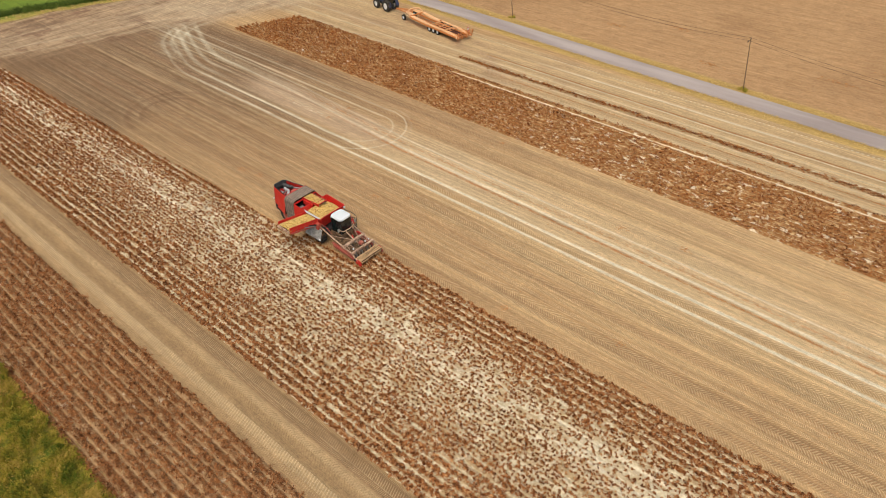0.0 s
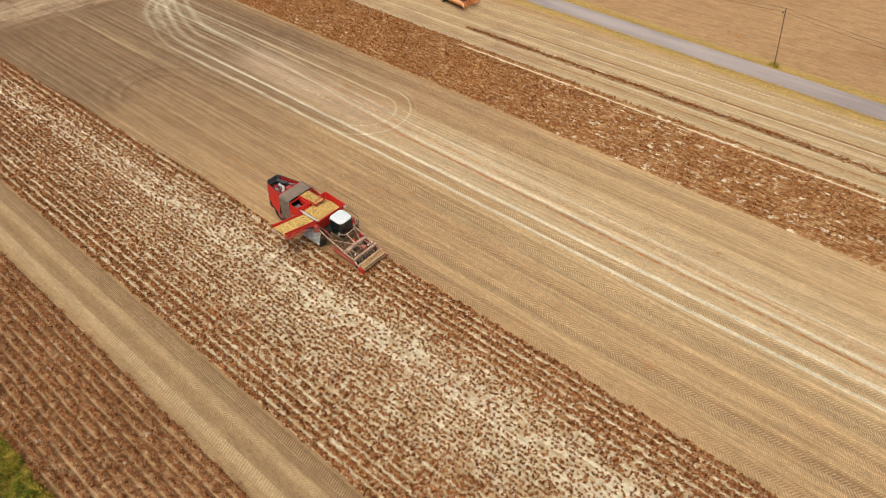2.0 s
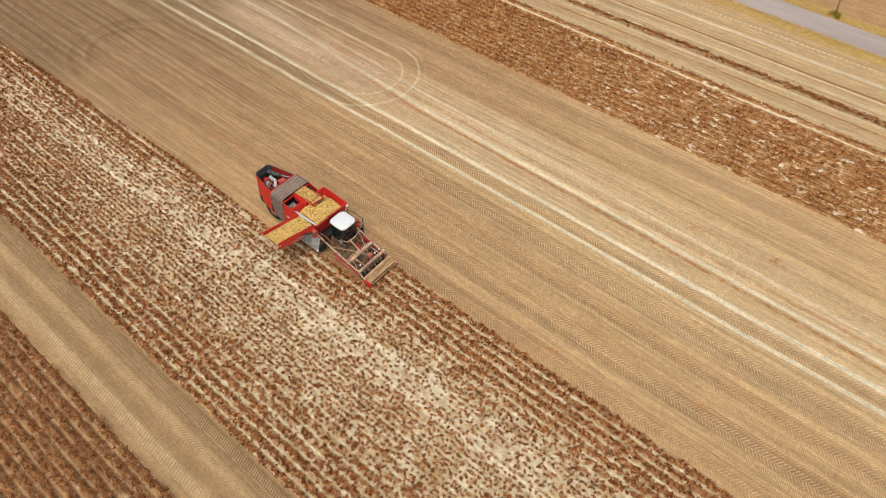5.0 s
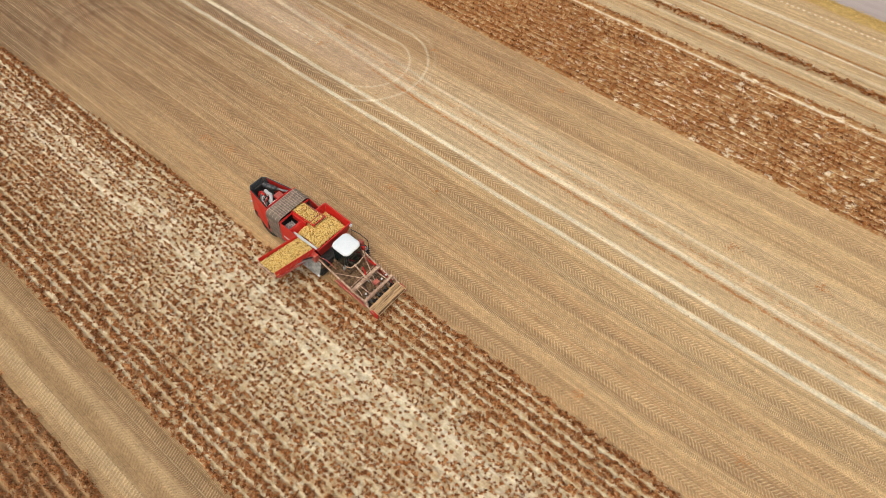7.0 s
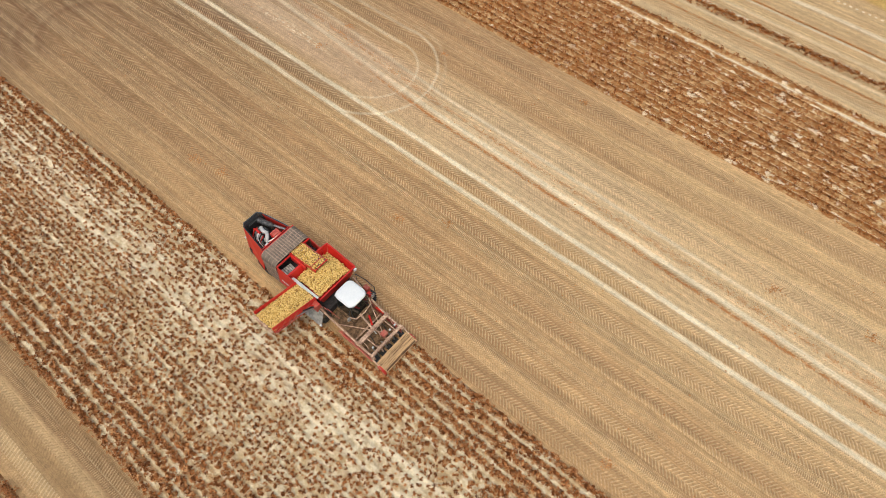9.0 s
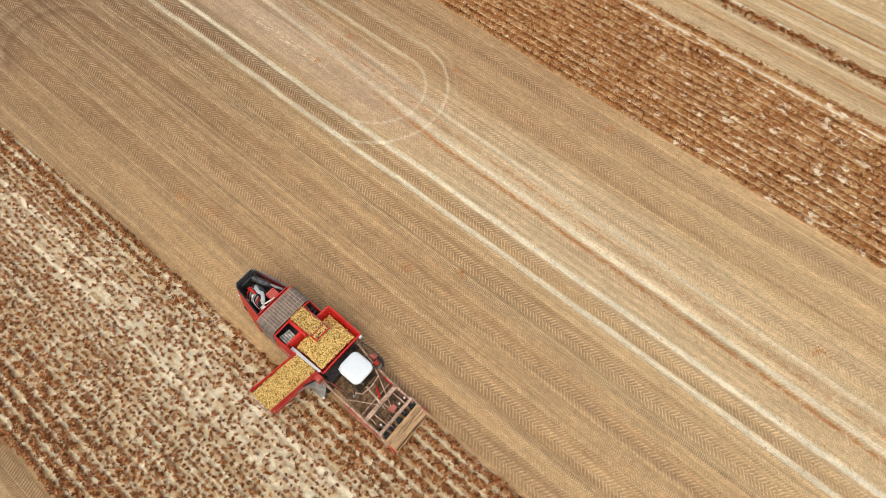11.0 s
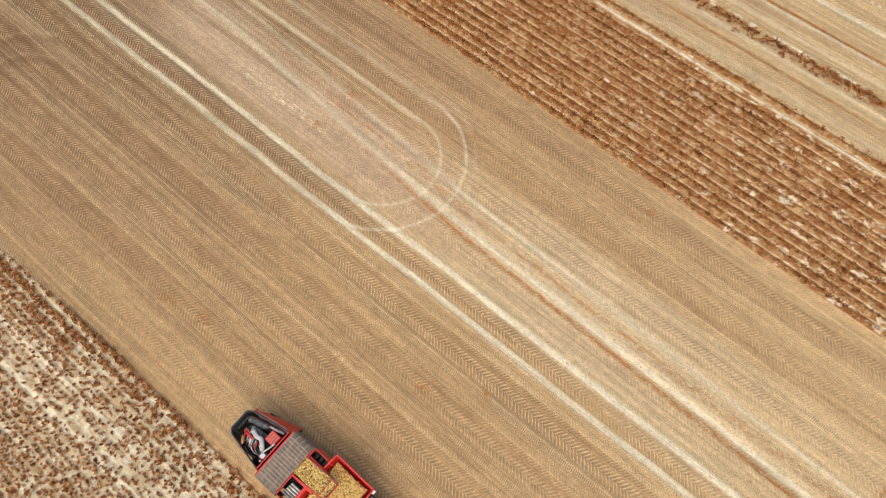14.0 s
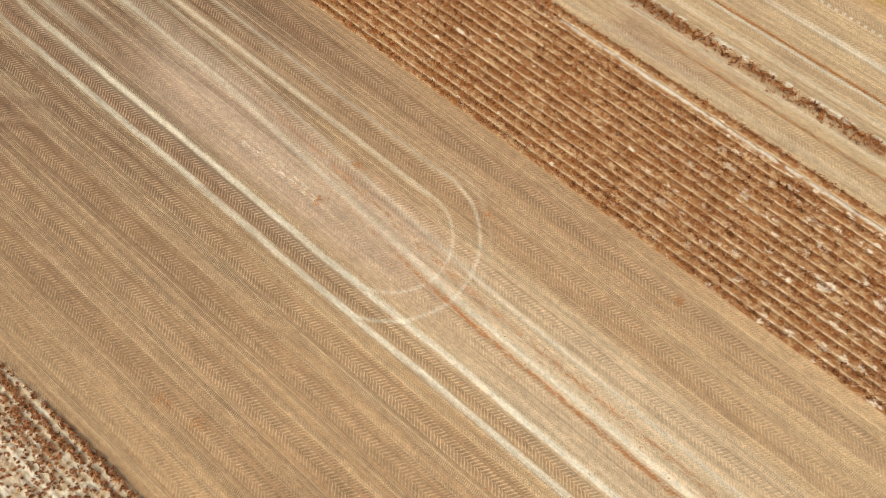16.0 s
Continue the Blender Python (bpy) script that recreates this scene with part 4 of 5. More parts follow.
    for a, b in (((x1, y0, zr), (x1, y1 - 0.05, zr)), ((x1, y1 - 0.05, zr), (x0 + 0.1, y1, zr + 0.1)), ((x0 + 0.1, y1, zr + 0.1), (x0, 1.1, zr + 0.06))):
        part("hopper_rim", beam(a, b, 0.09, 0.09), RED, h)
    part("unloading_flap", slab([(-4.15, -1.42, 2.98), (-1.75, -1.3, 2.92), (-1.72, -1.15, 2.98), (-4.1, -1.2, 3.04)], 0.03), MARK_GREY, h, "pale grey steel flap")
    part("corner_lamp", bx(-1.5, -1.35, 1.85, 2.05, 2.75, 2.95), MARK_WHITE, h)
    # discharge elevator, swung out to the side
    na, nb, fa, fb = (-3.7, -1.35, 2.62), (-1.95, -1.3, 2.62), (-3.85, -4.78, 3.25), (-2.1, -4.8, 3.25)
    ele = part("elevator_bed", slab([fa, fb, nb, na], 0.06), DARK, h, "dark discharge conveyor bed")
    up = Vector((0, 0, 0.42))
    part("elevator_wall", slab([Vector(na) - up * 0.3, Vector(fa) - up * 0.3, Vector(fa) + up, Vector(na) + up], 0.05), RED, h, "red elevator side wall")
    part("elevator_wall", slab([Vector(fb) - up * 0.5, Vector(nb) - up * 0.5, Vector(nb) + up * 0.9, Vector(fb) + up], 0.05), RED, h)
    part("end_roller", tb((-3.9, -4.84, 3.2), (-2.05, -4.86, 3.2), 0.07, 14), STEEL_DUSTY, ele)
    part("end_lip", beam((-3.9, -4.95, 3.12), (-2.0, -4.97, 3.12), 0.05, 0.1), STEEL_DUSTY, ele)
    for k in range(7):
        t = (k + 0.5) / 7
        p = Vector(fb).lerp(Vector(nb), t)
        part("lattice_bar", beam(p + Vector((0.06, -0.2, -0.22)), p + Vector((0.06, 0.2, 0.2)), 0.05, 0.04), RED_DUSTY, h)
    part("elevator_keel", beam((-2.0, -4.7, 2.95), (-1.9, -1.3, 2.2), 0.09, 0.12), RED_DUSTY, h)
    for k in range(3):
        part("hydraulic_ram", tb((-1.75 + 0.1 * k, -1.4, 2.2 + 0.1 * k), (-1.95, -3.0 + 0.5 * k, 2.75), 0.045), (SILVER, DARK, RED)[k], h)
    part("pivot_block", bx(-1.9, -1.5, -1.75, -1.35, 1.9, 2.6, bev=0.04), RED_DUSTY, h)
    # cab
    cab = part("cab_glass", bx(-0.85, 0.62, -0.5, 1.0, 1.55, 3.3, bev=0.12), GLASS, h, "dark tinted cab glazing")
    roof = part("cab_roof", bx(-0.98, 0.72, -0.55, 1.08, 3.28, 3.48, bev=0.001), WHITE, h, "plain white rounded cab roof")
    bmr = bmesh.new()
    bmr.from_mesh(roof.data)
    bmr.clear()
    cr, xa, xb, ya, yb = 0.42, -0.98, 0.72, -0.55, 1.08
    ring = []
    for cx, cy, a0 in ((xb - cr, yb - cr, 0), (xa + cr, yb - cr, 90), (xa + cr, ya + cr, 180), (xb - cr, ya + cr, 270)):
        ring += [(cx + cr * math.cos(radians(a0 + d)), cy + cr * math.sin(radians(a0 + d))) for d in range(0, 91, 15)]
    mx, my = (xa + xb) / 2, (ya + yb) / 2
    levels = [(0.94, 3.24), (1.0, 3.29), (1.0, 3.36), (0.97, 3.42), (0.88, 3.46), (0.5, 3.49)]
    vs = [[bmr.verts.new((mx + (a - mx) * s, my + (b - my) * s, z)) for a, b in ring] for s, z in levels]
    for A, B in zip(vs, vs[1:]):
        for k in range(len(ring)):
            j = (k + 1) % len(ring)
            bmr.faces.new((A[k], A[j], B[j], B[k]))
    bmr.faces.new(vs[-1])
    bmr.faces.new(vs[0][::-1])
    for f in bmr.faces:
        f.smooth = True
    bmr.to_mesh(roof.data)
    bmr.free()
    for xx, yy in ((-0.8, -0.45), (0.56, -0.45), (0.56, 0.95), (-0.8, 0.95)):
        part("cab_pillar", beam((xx * 1.03, yy, 1.5), (xx * 0.98, yy, 3.3), 0.08, 0.08), DARK, h)
    part("cab_base", bx(-0.95, 0.7, -0.6, 1.05, 1.1, 1.55, bev=0.05), WEB, h)
    part("front_rail", pipe([(0.6, -0.75, 2.35), (0.95, -0.5, 2.2), (1.05, 0.2, 2.2), (0.95, 0.95, 2.3), (0.6, 1.1, 2.4)], 0.045), STEEL_DUSTY, h, "dusty handrail round the cab front")
    for s in (-1, 1):
        arm = part("mirror_arm", pipe([(0.5, 0.25 + s * 0.8, 2.9), (0.75, 0.25 + s * 1.1, 2.9), (0.75, 0.25 + s * 1.15, 2.6)], 0.025), DARK, h)
        part("mirror", bx(0.68, 0.76, 0.25 + s * 1.15 - 0.12, 0.25 + s * 1.15 + 0.12, 2.25, 2.65, bev=0.03), GREY, arm)
    for k in range(4):
        part("work_lamp", bx(-0.95 + 0.02 * k, -0.8, -0.45 + 0.38 * k, -0.3 + 0.38 * k, 3.05, 3.2), MARK_WHITE, h)
    # platform with steps, boxes and rails
    plat = part("platform", bx(-1.3, 0.5, 1.05, 1.75, 1.75, 1.82), WEB, h, "dusty perforated step plate")
    part("tool_box", bx(-0.35, 0.05, 1.5, 1.8, 1.82, 2.3, bev=0.03), RED_DUSTY, h)
    part("tool_box", bx(0.12, 0.4, 1.35, 1.6, 1.82, 2.15, bev=0.03), RED, h)
    part("platform_rail", pipe([(-1.2, 1.75, 1.85), (-1.2, 1.75, 2.75), (-0.4, 1.85, 2.8), (0.45, 1.85, 2.7), (0.5, 1.8, 1.85)], 0.03), DARK, h)
    for k in range(4):
        part("step", bx(-0.2, 0.35, 1.78 + 0.02 * k, 1.95 + 0.02 * k, 0.5 + 0.3 * k, 0.54 + 0.3 * k), DARK, h)
    part("side_tank", slab([(-3.3, -2.1, 0.95), (-0.95, -2.1, 0.95), (-1.1, -1.55, 2.0), (-3.3, -1.55, 2.0)], 0.06), GREY, h, "pale grey steel side cover")
    part("tank_lamp", bx(-1.1, -0.95, -2.16, -2.04, 1.0, 1.15), MARK_WHITE, h)
    part("tank_body", bx(-3.3, -1.2, -1.6, -1.25, 0.9, 1.9, bev=0.04), WEB, h)
    for k in range(5):
        part("hose_bundle", pipe([(-1.6 + 0.1 * k, -1.3, 2.3), (-1.25 + 0.08 * k, -1.45 + 0.05 * k, 2.6 - 0.05 * k), (-0.9 + 0.1 * k, -1.2, 2.2), (-0.6 + 0.1 * k, -1.05, 1.6)], 0.028, 6), DARK if k % 2 else RED_DUSTY, h)
    # running gear
    for xx, yy, r, w in ((-1.9, -1.35, 0.8, 0.7), (-1.9, 1.3, 0.8, 0.7), (-7.4, -1.1, 0.85, 0.75), (-7.4, 1.1, 0.85, 0.75)):
        wheel(h, "wheel", xx, yy, r, w, RED_DUSTY)
    # lifting unit carried ahead of the cab
    part("web_floor", slab([(-0.9, -1.2, 1.15), (3.2, -1.3, 0.42), (3.2, 1.2, 0.42), (-0.9, 1.0, 1.15)], 0.04), WEB, h, "soil-covered lifting web")
    for k in range(18):
        t = k / 17
        part("web_bar", tb((-0.7 + 3.8 * t, -1.2, 1.19 - 0.66 * t), (-0.7 + 3.8 * t, 1.05 + 0.1 * t, 1.19 - 0.66 * t), 0.02, 6), WEB, h)
    for s, ya, yb in ((-1, -1.5, -1.5), (1, 1.38, 1.3)):
        part("lift_arm", pipe([(-1.4, ya + (0.0 if s < 0 else 0.25), 2.25), (0.1, ya, 1.75), (1.9, yb, 1.3), (3.4, yb, 0.95)], 0.075), STEEL_DUSTY, h, "dusty steel lifting arm")
        part("side_sheet", slab([(0.3, ya * 0.98, 0.5), (3.3, yb * 0.98, 0.25), (3.3, yb * 0.98, 0.85), (0.3, ya * 0.98, 1.25)], 0.04), RED_DUSTY, h, "soil-caked red side sheet")
        part("outer_tube", pipe([(0.2, ya * 1.06, 1.1), (1.6, yb * 1.08, 0.9), (3.3, yb * 1.08, 0.6)], 0.05), RED_DUSTY, h)
        part("arm_joint", tb((1.9, yb - 0.12, 1.3), (1.9, yb + 0.12, 1.3), 0.13, 12), STEEL_DUSTY, h)
        part("depth_wheel", tb((3.05, yb * 0.8 - 0.06, 0.4), (3.05, yb * 0.8 + 0.06, 0.4), 0.3, 18), DARK, h)
    part("cross_beam", bx(1.88, 2.14, -1.5, 1.35, 1.3, 1.5, bev=0.02), STEEL_DUSTY, h, "dusty square cross beam")
    part("cross_beam", bx(3.1, 3.3, -1.6, 1.4, 1.05, 1.25, bev=0.02), STEEL_DUSTY, h)
    part("mid_bar", tb((1.5, -1.3, 1.02), (1.5, 1.2, 1.02), 0.06), STEEL_DUSTY, h)
    part("brace", tb((0.15, -1.45, 1.85), (2.95, 0.35, 1.35), 0.035), STEEL_DUSTY, h, "thin diagonal brace")
    part("brace", tb((0.2, 1.3, 1.95), (2.95, 0.0, 1.35), 0.035), STEEL_DUSTY, h)
    part("centre_block", bx(2.6, 2.95, -0.05, 0.35, 1.15, 1.45, bev=0.03), RED_DUSTY, h)
    for k in range(3):
        y = -0.85 + 0.85 * k
        part("lengthwise_bar", beam((2.0, y, 1.3), (3.2, y + 0.05, 1.15), 0.07, 0.07), STEEL_DUSTY, h)
    part("top_ram", tb((0.7, 0.05, 1.75), (1.9, -0.1, 1.5), 0.07, 12), STEEL_DUSTY, h)
    part("top_ram_rod", tb((1.5, -0.03, 1.58), (2.4, -0.2, 1.35), 0.035, 8), SILVER, h)
    for k in range(8):
        y = -1.38 + k * 0.38
        d = part("cutting_disc", tb((3.05, y - 0.012, 0.62), (3.05, y + 0.012, 0.62), 0.33, 22), SILVER if k % 2 else STEEL_DUSTY, h, "worn steel cutting disc")
        part("disc_arm", beam((3.2, y, 1.1), (3.05, y, 0.62), 0.05, 0.05), STEEL_DUSTY, d)
    for k in range(5):
        y = -1.2 + k * 0.6
        part("spring_tine", pipe([(2.05, y, 1.32), (2.35, y + 0.02, 1.2), (2.55, y, 0.8)], 0.028, 6), DARK if k % 2 else STEEL_DUSTY, h)
        part("share_plate", slab([(2.6, y - 0.22, 0.2), (3.5, y - 0.22, 0.05), (3.5, y + 0.22, 0.05), (2.6, y + 0.22, 0.2)], 0.03), DARK, h)
    part("red_ram", tb((1.05, 0.5, 1.2), (1.75, 0.1, 1.38), 0.07, 10), RED, h, "short red hydraulic ram")
    part("guide_post", beam((0.95, 1.3, 1.15), (1.75, 1.25, 1.35), 0.16, 0.1), RED, h, "red guide bracket")
    part("guide_post", beam((0.6, -1.62, 1.0), (2.3, -1.6, 0.8), 0.12, 0.18), RED_DUSTY, h)
    for y in (-1.05, 0.62, 1.1):
        part("work_light", bx(2.82, 2.92, y - 0.06, y + 0.06, 1.2, 1.36), MARK_WHITE, h)
    # ridge roller with lengthwise slats
    drum = part("ridge_roller", tb((4.12, -1.5, 0.36), (4.12, 1.32, 0.36), 0.27, 20), weathered("dark_roller_core", lin(92, 70, 48), lin(130, 100, 70), 0.9), h, "wide slatted roller caked with dry soil")
    g = np.random.default_rng(4)
    for k in range(14):
        a = 2 * math.pi * k / 14
        for j in range(3):
            ya = -1.48 + 0.94 * j
            m = Matrix.Translation((4.12, 0, 0.36)) @ Matrix.Rotation(a, 4, "Y") @ Matrix.Translation((0.31 + g.normal(0, 0.008), ya + 0.46, 0))
            bm = bmesh.new()
            bmesh.ops.create_cube(bm, size=1.0, matrix=m @ Matrix.Diagonal((0.05, 0.9, 0.11, 1)))
            part("slat", bm, SLAT, drum)
    part("roller_shield", slab([(3.62, -1.58, 0.72), (4.62, -1.58, 0.7), (4.62, 1.4, 0.7), (3.62, 1.4, 0.72)], 0.035), SLAT, h, "dust-covered board over the roller")
    for k in range(6):
        x0 = 3.68 + k * 0.155
        part("board", bx(x0, x0 + 0.13, -1.56 + 0.04 * (k % 2), 1.38 - 0.05 * (k % 3), 0.755, 0.775 + 0.01 * (k % 3), bev=0.006), SLAT, h)
    for y in (-1.62, 1.42):
        end = bmesh.new()
        tube(end, (4.12, y - 0.03, 0.4), (4.12, y + 0.03, 0.4), 0.42, 24)
        part("roller_end", end, RED if y < 0 else RED_DUSTY, h, "red roller end plate")
        part("roller_arm", beam((3.2, y, 1.1), (4.12, y, 0.55), 0.09, 0.07), STEEL_DUSTY, h)
    return h


build_harvester()


def potato_bed(name, label, x0, x1, y0, y1, top, step, seed):
    g = np.random.default_rng(seed)
    xs, ys = np.meshgrid(np.arange(x0, x1, step), np.arange(y0, y1, step))
    x, y = (xs + g.uniform(-0.5, 0.5, xs.shape) * step).ravel(), (ys + g.uniform(-0.5, 0.5, ys.shape) * step).ravel()
    z = top(x, y)
    P = []
    for lay in range(3):
        P.append(np.stack([x + g.normal(0, 0.02, len(x)), y + g.normal(0, 0.02, len(x)), z - 0.045 * lay + g.normal(0, 0.012, len(x)), g.uniform(0.95, 1.45, len(x)), np.ones(len(x))], -1))
    return scatter(name, np.concatenate(P), SPUDS, POTATO.mat, seed, label, "potatoes")


def hopper_top(x, y):
    u, v = (x + 2.75) / 1.35, (y + 9.45) / 1.6
    return 2.52 + 0.6 * np.clip(1 - 0.55 * u * u - 0.6 * v * v, 0, 1) + 0.05 * wavy(x, y, 4, 3.0)


potato_bed("hopper_potatoes", "heap of freshly lifted yellow potatoes in the hopper", -4.0, -1.78, -10.5, -7.74, hopper_top, 0.062, 21)
potato_bed("elevator_potatoes", "yellow potatoes lying along the discharge elevator", -3.72, -2.1, -14.25, -10.85, lambda x, y: 2.66 + 0.185 * (-10.8 - y) + 0.16 * np.cos((x + 2.9) * 1.6) + 0.02, 0.064, 22)
potato_bed("feeder_potatoes", "yellow potatoes riding on the filling conveyor", -5.55, -3.2, -9.52, -8.55, lambda x, y: 3.38 + 0.05 * np.sin(x * 14.0), 0.08, 23)


# ---- road, verges, poles ----
def road_line(x):
    return 50.0 - 0.042 * x


def build_road():
    xs = np.arange(-140, 141, 4.0)
    V, F = [], []
    for k, x in enumerate(xs):
        y = road_line(x)
        V += [(x, y - 0.25, -0.01), (x, y, 0.05), (x, y + 1.9, 0.09), (x, y + 3.8, 0.05), (x, y + 4.05, -0.01)]
        if k:
            a, b = 5 * (k - 1), 5 * k
            F += [(a + j, b + j, b + j + 1, a + j + 1) for j in range(4)]
    ob = mesh_object("road", V, F, ROAD_M.mat)
    return tagged(ob, "narrow worn grey asphalt farm road", "road", kind="structure")


build_road()
TUFT = clump_templates(14, 10, 5, 0.18, 0.5, 0.04, 0)
g = np.random.default_rng(40)
vx = g.uniform(-75, 62, 6500)
side = g.uniform(0, 1, len(vx)) < 0.5
off = np.where(side, -0.05 - np.abs(g.normal(0.3, 0.5, len(vx))), 3.9 + np.abs(g.normal(0.7, 0.7, len(vx))))
scatter("verge_grass", np.stack([vx, road_line(vx) + off, 0 * vx, g.uniform(0.6, 1.1, len(vx)), g.uniform(0.3, 0.6, len(vx))], -1), TUFT, GRASS_DRY, 41,
        "dry yellow grass tufts along both road edges", "grass")


def build_pole(x, y, height, lean):
    p = mover("utility_pole", x, y)
    part("shaft", tb((0, 0, -0.1), (lean, 0, height), 0.085, 10, 0.06), WOODPOLE, p)
    arm = part("crossarm", beam((lean - 0.1, -0.75, height - 0.35), (lean - 0.1, 0.75, height - 0.35), 0.09, 0.11), WOODPOLE, p)
    for k in (-0.65, 0.65):
        part("insulator", tb((lean - 0.1, k, height - 0.3), (lean - 0.1, k, height - 0.1), 0.05, 8), DARK, arm)
    return tagged(p, "weathered wooden utility pole in the grass verge", "utility pole", "poles along the road")


POLES = [(-70.0, 60.6), (-24.7, 57.3), (19.6, 54.2), (65.0, 50.9)]
for px, py in POLES:
    build_pole(px, py, 7.6, -1.2)
for k, ((xa, ya), (xb, yb)) in enumerate(zip(POLES, POLES[1:])):
    for o in (-0.65, 0.65):
        pts = [(xa - 1.3 + (xb - xa) * t, ya + o + (yb - ya) * t, 7.5 - 1.1 * 4 * t * (1 - t)) for t in np.linspace(0, 1, 15)]
        wire = part("overhead_wire", pipe(pts, 0.014, 5), RUBBER, None)
        tagged(wire, "thin dark overhead wire sagging between poles", "wire", "wires between the poles")


# ---- rows and debris on the bare ground ----
def line_places(line, x0, x1, gap, chance, spread, size, seed, height=1.0):
    g = np.random.default_rng(seed)
    x = np.arange(x0, x1, gap) + g.uniform(-0.5, 0.5, len(np.arange(x0, x1, gap))) * gap
    ok = g.uniform(0, 1, len(x)) < np.clip(chance + 0.6 * wavy(x, 0 * x, seed + 3, 0.5), 0.05, 1)
    x = x[ok]
    return np.stack([x, line(x) + g.normal(0, spread, len(x)), np.full(len(x), 0.02), size * g.uniform(0.6, 1.3, len(x)), height * g.uniform(0.7, 1.2, len(x))], -1)


R1 = line_places(lambda x: 36.7 + 0.1 * np.sin(x * 0.1), -21, 54, 0.075, 0.85, 0.2, 1.05, 51)
R2 = line_places(lambda x: 36.2 + 0.1 * np.sin(x * 0.1), -16, 54, 0.16, 0.5, 0.16, 0.8, 52)
scatter("lone_row_haulm", np.concatenate([R1, R2]), DENSE, HAULM_RUST, 53, "single leftover row of withered brown haulm", "potato crop")
D1 = line_places(lambda x: 8.2 + np.clip((-8 - x) * 0.05, 0, 1.3) - 0.02 * x, -14, 48, 0.035, 0.6, 0.09, 0.3, 54, 0.35)
D2 = line_places(lambda x: 9.75 + np.clip((-8 - x) * 0.05, 0, 1.3) - 0.02 * x, -22, 48, 0.032, 0.4, 0.2, 0.28, 55, 0.35)
D3 = line_places(lambda x: 34.6 + 0 * x, -14, 54, 0.04, 0.6, 0.1, 0.32, 56, 0.5)
D4 = line_places(lambda x: 40.25 + 0 * x, -18, 54, 0.035, 1.2, 0.07, 0.35, 57, 0.5)
scatter("haulm_debris", np.concatenate([D1, D2, D3, D4]), CRUMB, SCRAP, 58, "thin lines of orange-brown haulm scraps on soil", "debris")
g = np.random.default_rng(60)
n = 3200
loose = np.stack([g.uniform(-60, 48, n), g.uniform(-7.8, 46, n), np.full(n, 0.015), 0.12 + 0.34 * g.power(0.6, n), g.uniform(0.3, 0.6, n)], -1)
loose = loose[~((loose[:, 1] > 20) & (loose[:, 1] < 32))]
for cx, cy, r in ((21.5, 11.6, 0.5), (28.7, 12.5, 0.5), (19.0, -6.5, 0.4), (29.5, -3.7, 0.5), (-20.0, -7.5, 0.55), (-17.3, -7.1, 0.5), (-3.4, -1.2, 0.4), (-0.2, 1.0, 0.35), (1.0, 18.2, 0.35), (-12.3, 15.0, 0.3), (-21.8, 12.1, 0.35), (-22.0, 8.4, 0.35)):
    k = 30
    loose = np.concatenate([loose, np.stack([cx + g.normal(0, r * 0.7, k), cy + g.normal(0, r * 0.5, k), np.full(k, 0.015), g.uniform(0.25, 0.5, k), g.uniform(0.3, 0.6, k)], -1)])
for cx, cy in ((2.0, 72.0), (-8.0, 66.0), (30.0, 66.0), (43.0, 61.0), (12.0, 60.0), (-30.0, 70.0), (36.0, 74.0)):
    k = 40
    loose = np.concatenate([loose, np.stack([cx + g.normal(0, 1.1, k), cy + g.normal(0, 0.35, k), np.full(k, 0.015), g.uniform(0.5, 1.1, k), g.uniform(0.3, 0.6, k)], -1)])
scatter("loose_haulm", loose, CRUMB, SCRAP, 61, "scattered scraps of withered haulm on bare soil", "debris")

# ---- green cover beside the outer crop, and the far hedge and grass ----
LEAFY = clump_templates(24, 12, 10, 0.28, 0.36, 0.034, 14)
g = np.random.default_rng(70)
n = 3800
gx, gy = g.uniform(-18, 14, n), -39.9 - g.uniform(0, 1, n) ** 1.2 * 8
hum = np.clip(0.5 + 1.0 * wavy(gx, gy, 71, 1.9), 0.05, 1)
green = np.stack([gx, gy + 0.3 * wavy(gx, 0 * gx, 72, 1.0), 0 * gx, 0.8 + 0.8 * hum, 0.5 + 2.4 * hum], -1)
scatter("green_cover_crop", green, LEAFY, LEAF, 73, "patchy green and yellowing leafy growth", "green growth")
n = 1100
hy = g.uniform(-20, 40, n)
hxx = -94.2 + 0.33 * (hy - 10) - g.uniform(0, 3.0, n)
scatter("field_hedge", np.stack([hxx, hy, 0 * hy, g.uniform(1.6, 2.6, n), g.uniform(0.6, 1.1, n)], -1), LEAFY, HEDGE, 74, "low dark green field margin growth", "hedge")
n = 900
hy = g.uniform(-22, 42, n)
hxx = -91.8 + 0.33 * (hy - 10) - g.uniform(0, 2.2, n)
scatter("margin_grass", np.stack([hxx, hy, 0 * hy, g.uniform(0.8, 1.6, n), g.uniform(0.4, 0.8, n)], -1), TUFT, GRASS_DRY, 75, "yellowed grass along the headland", "grass")


for k, (px, py) in enumerate(POLES[1:3]):
    q = g.normal(0, 0.3, (40, 2))
    scatter("weed_tuft", np.stack([px + q[:, 0], py + q[:, 1], 0 * q[:, 0], g.uniform(0.6, 1.1, 40), g.uniform(0.8, 1.4, 40)], -1), LEAFY, LEAF, 80 + k, "green weeds round the foot of a utility pole", "weeds")


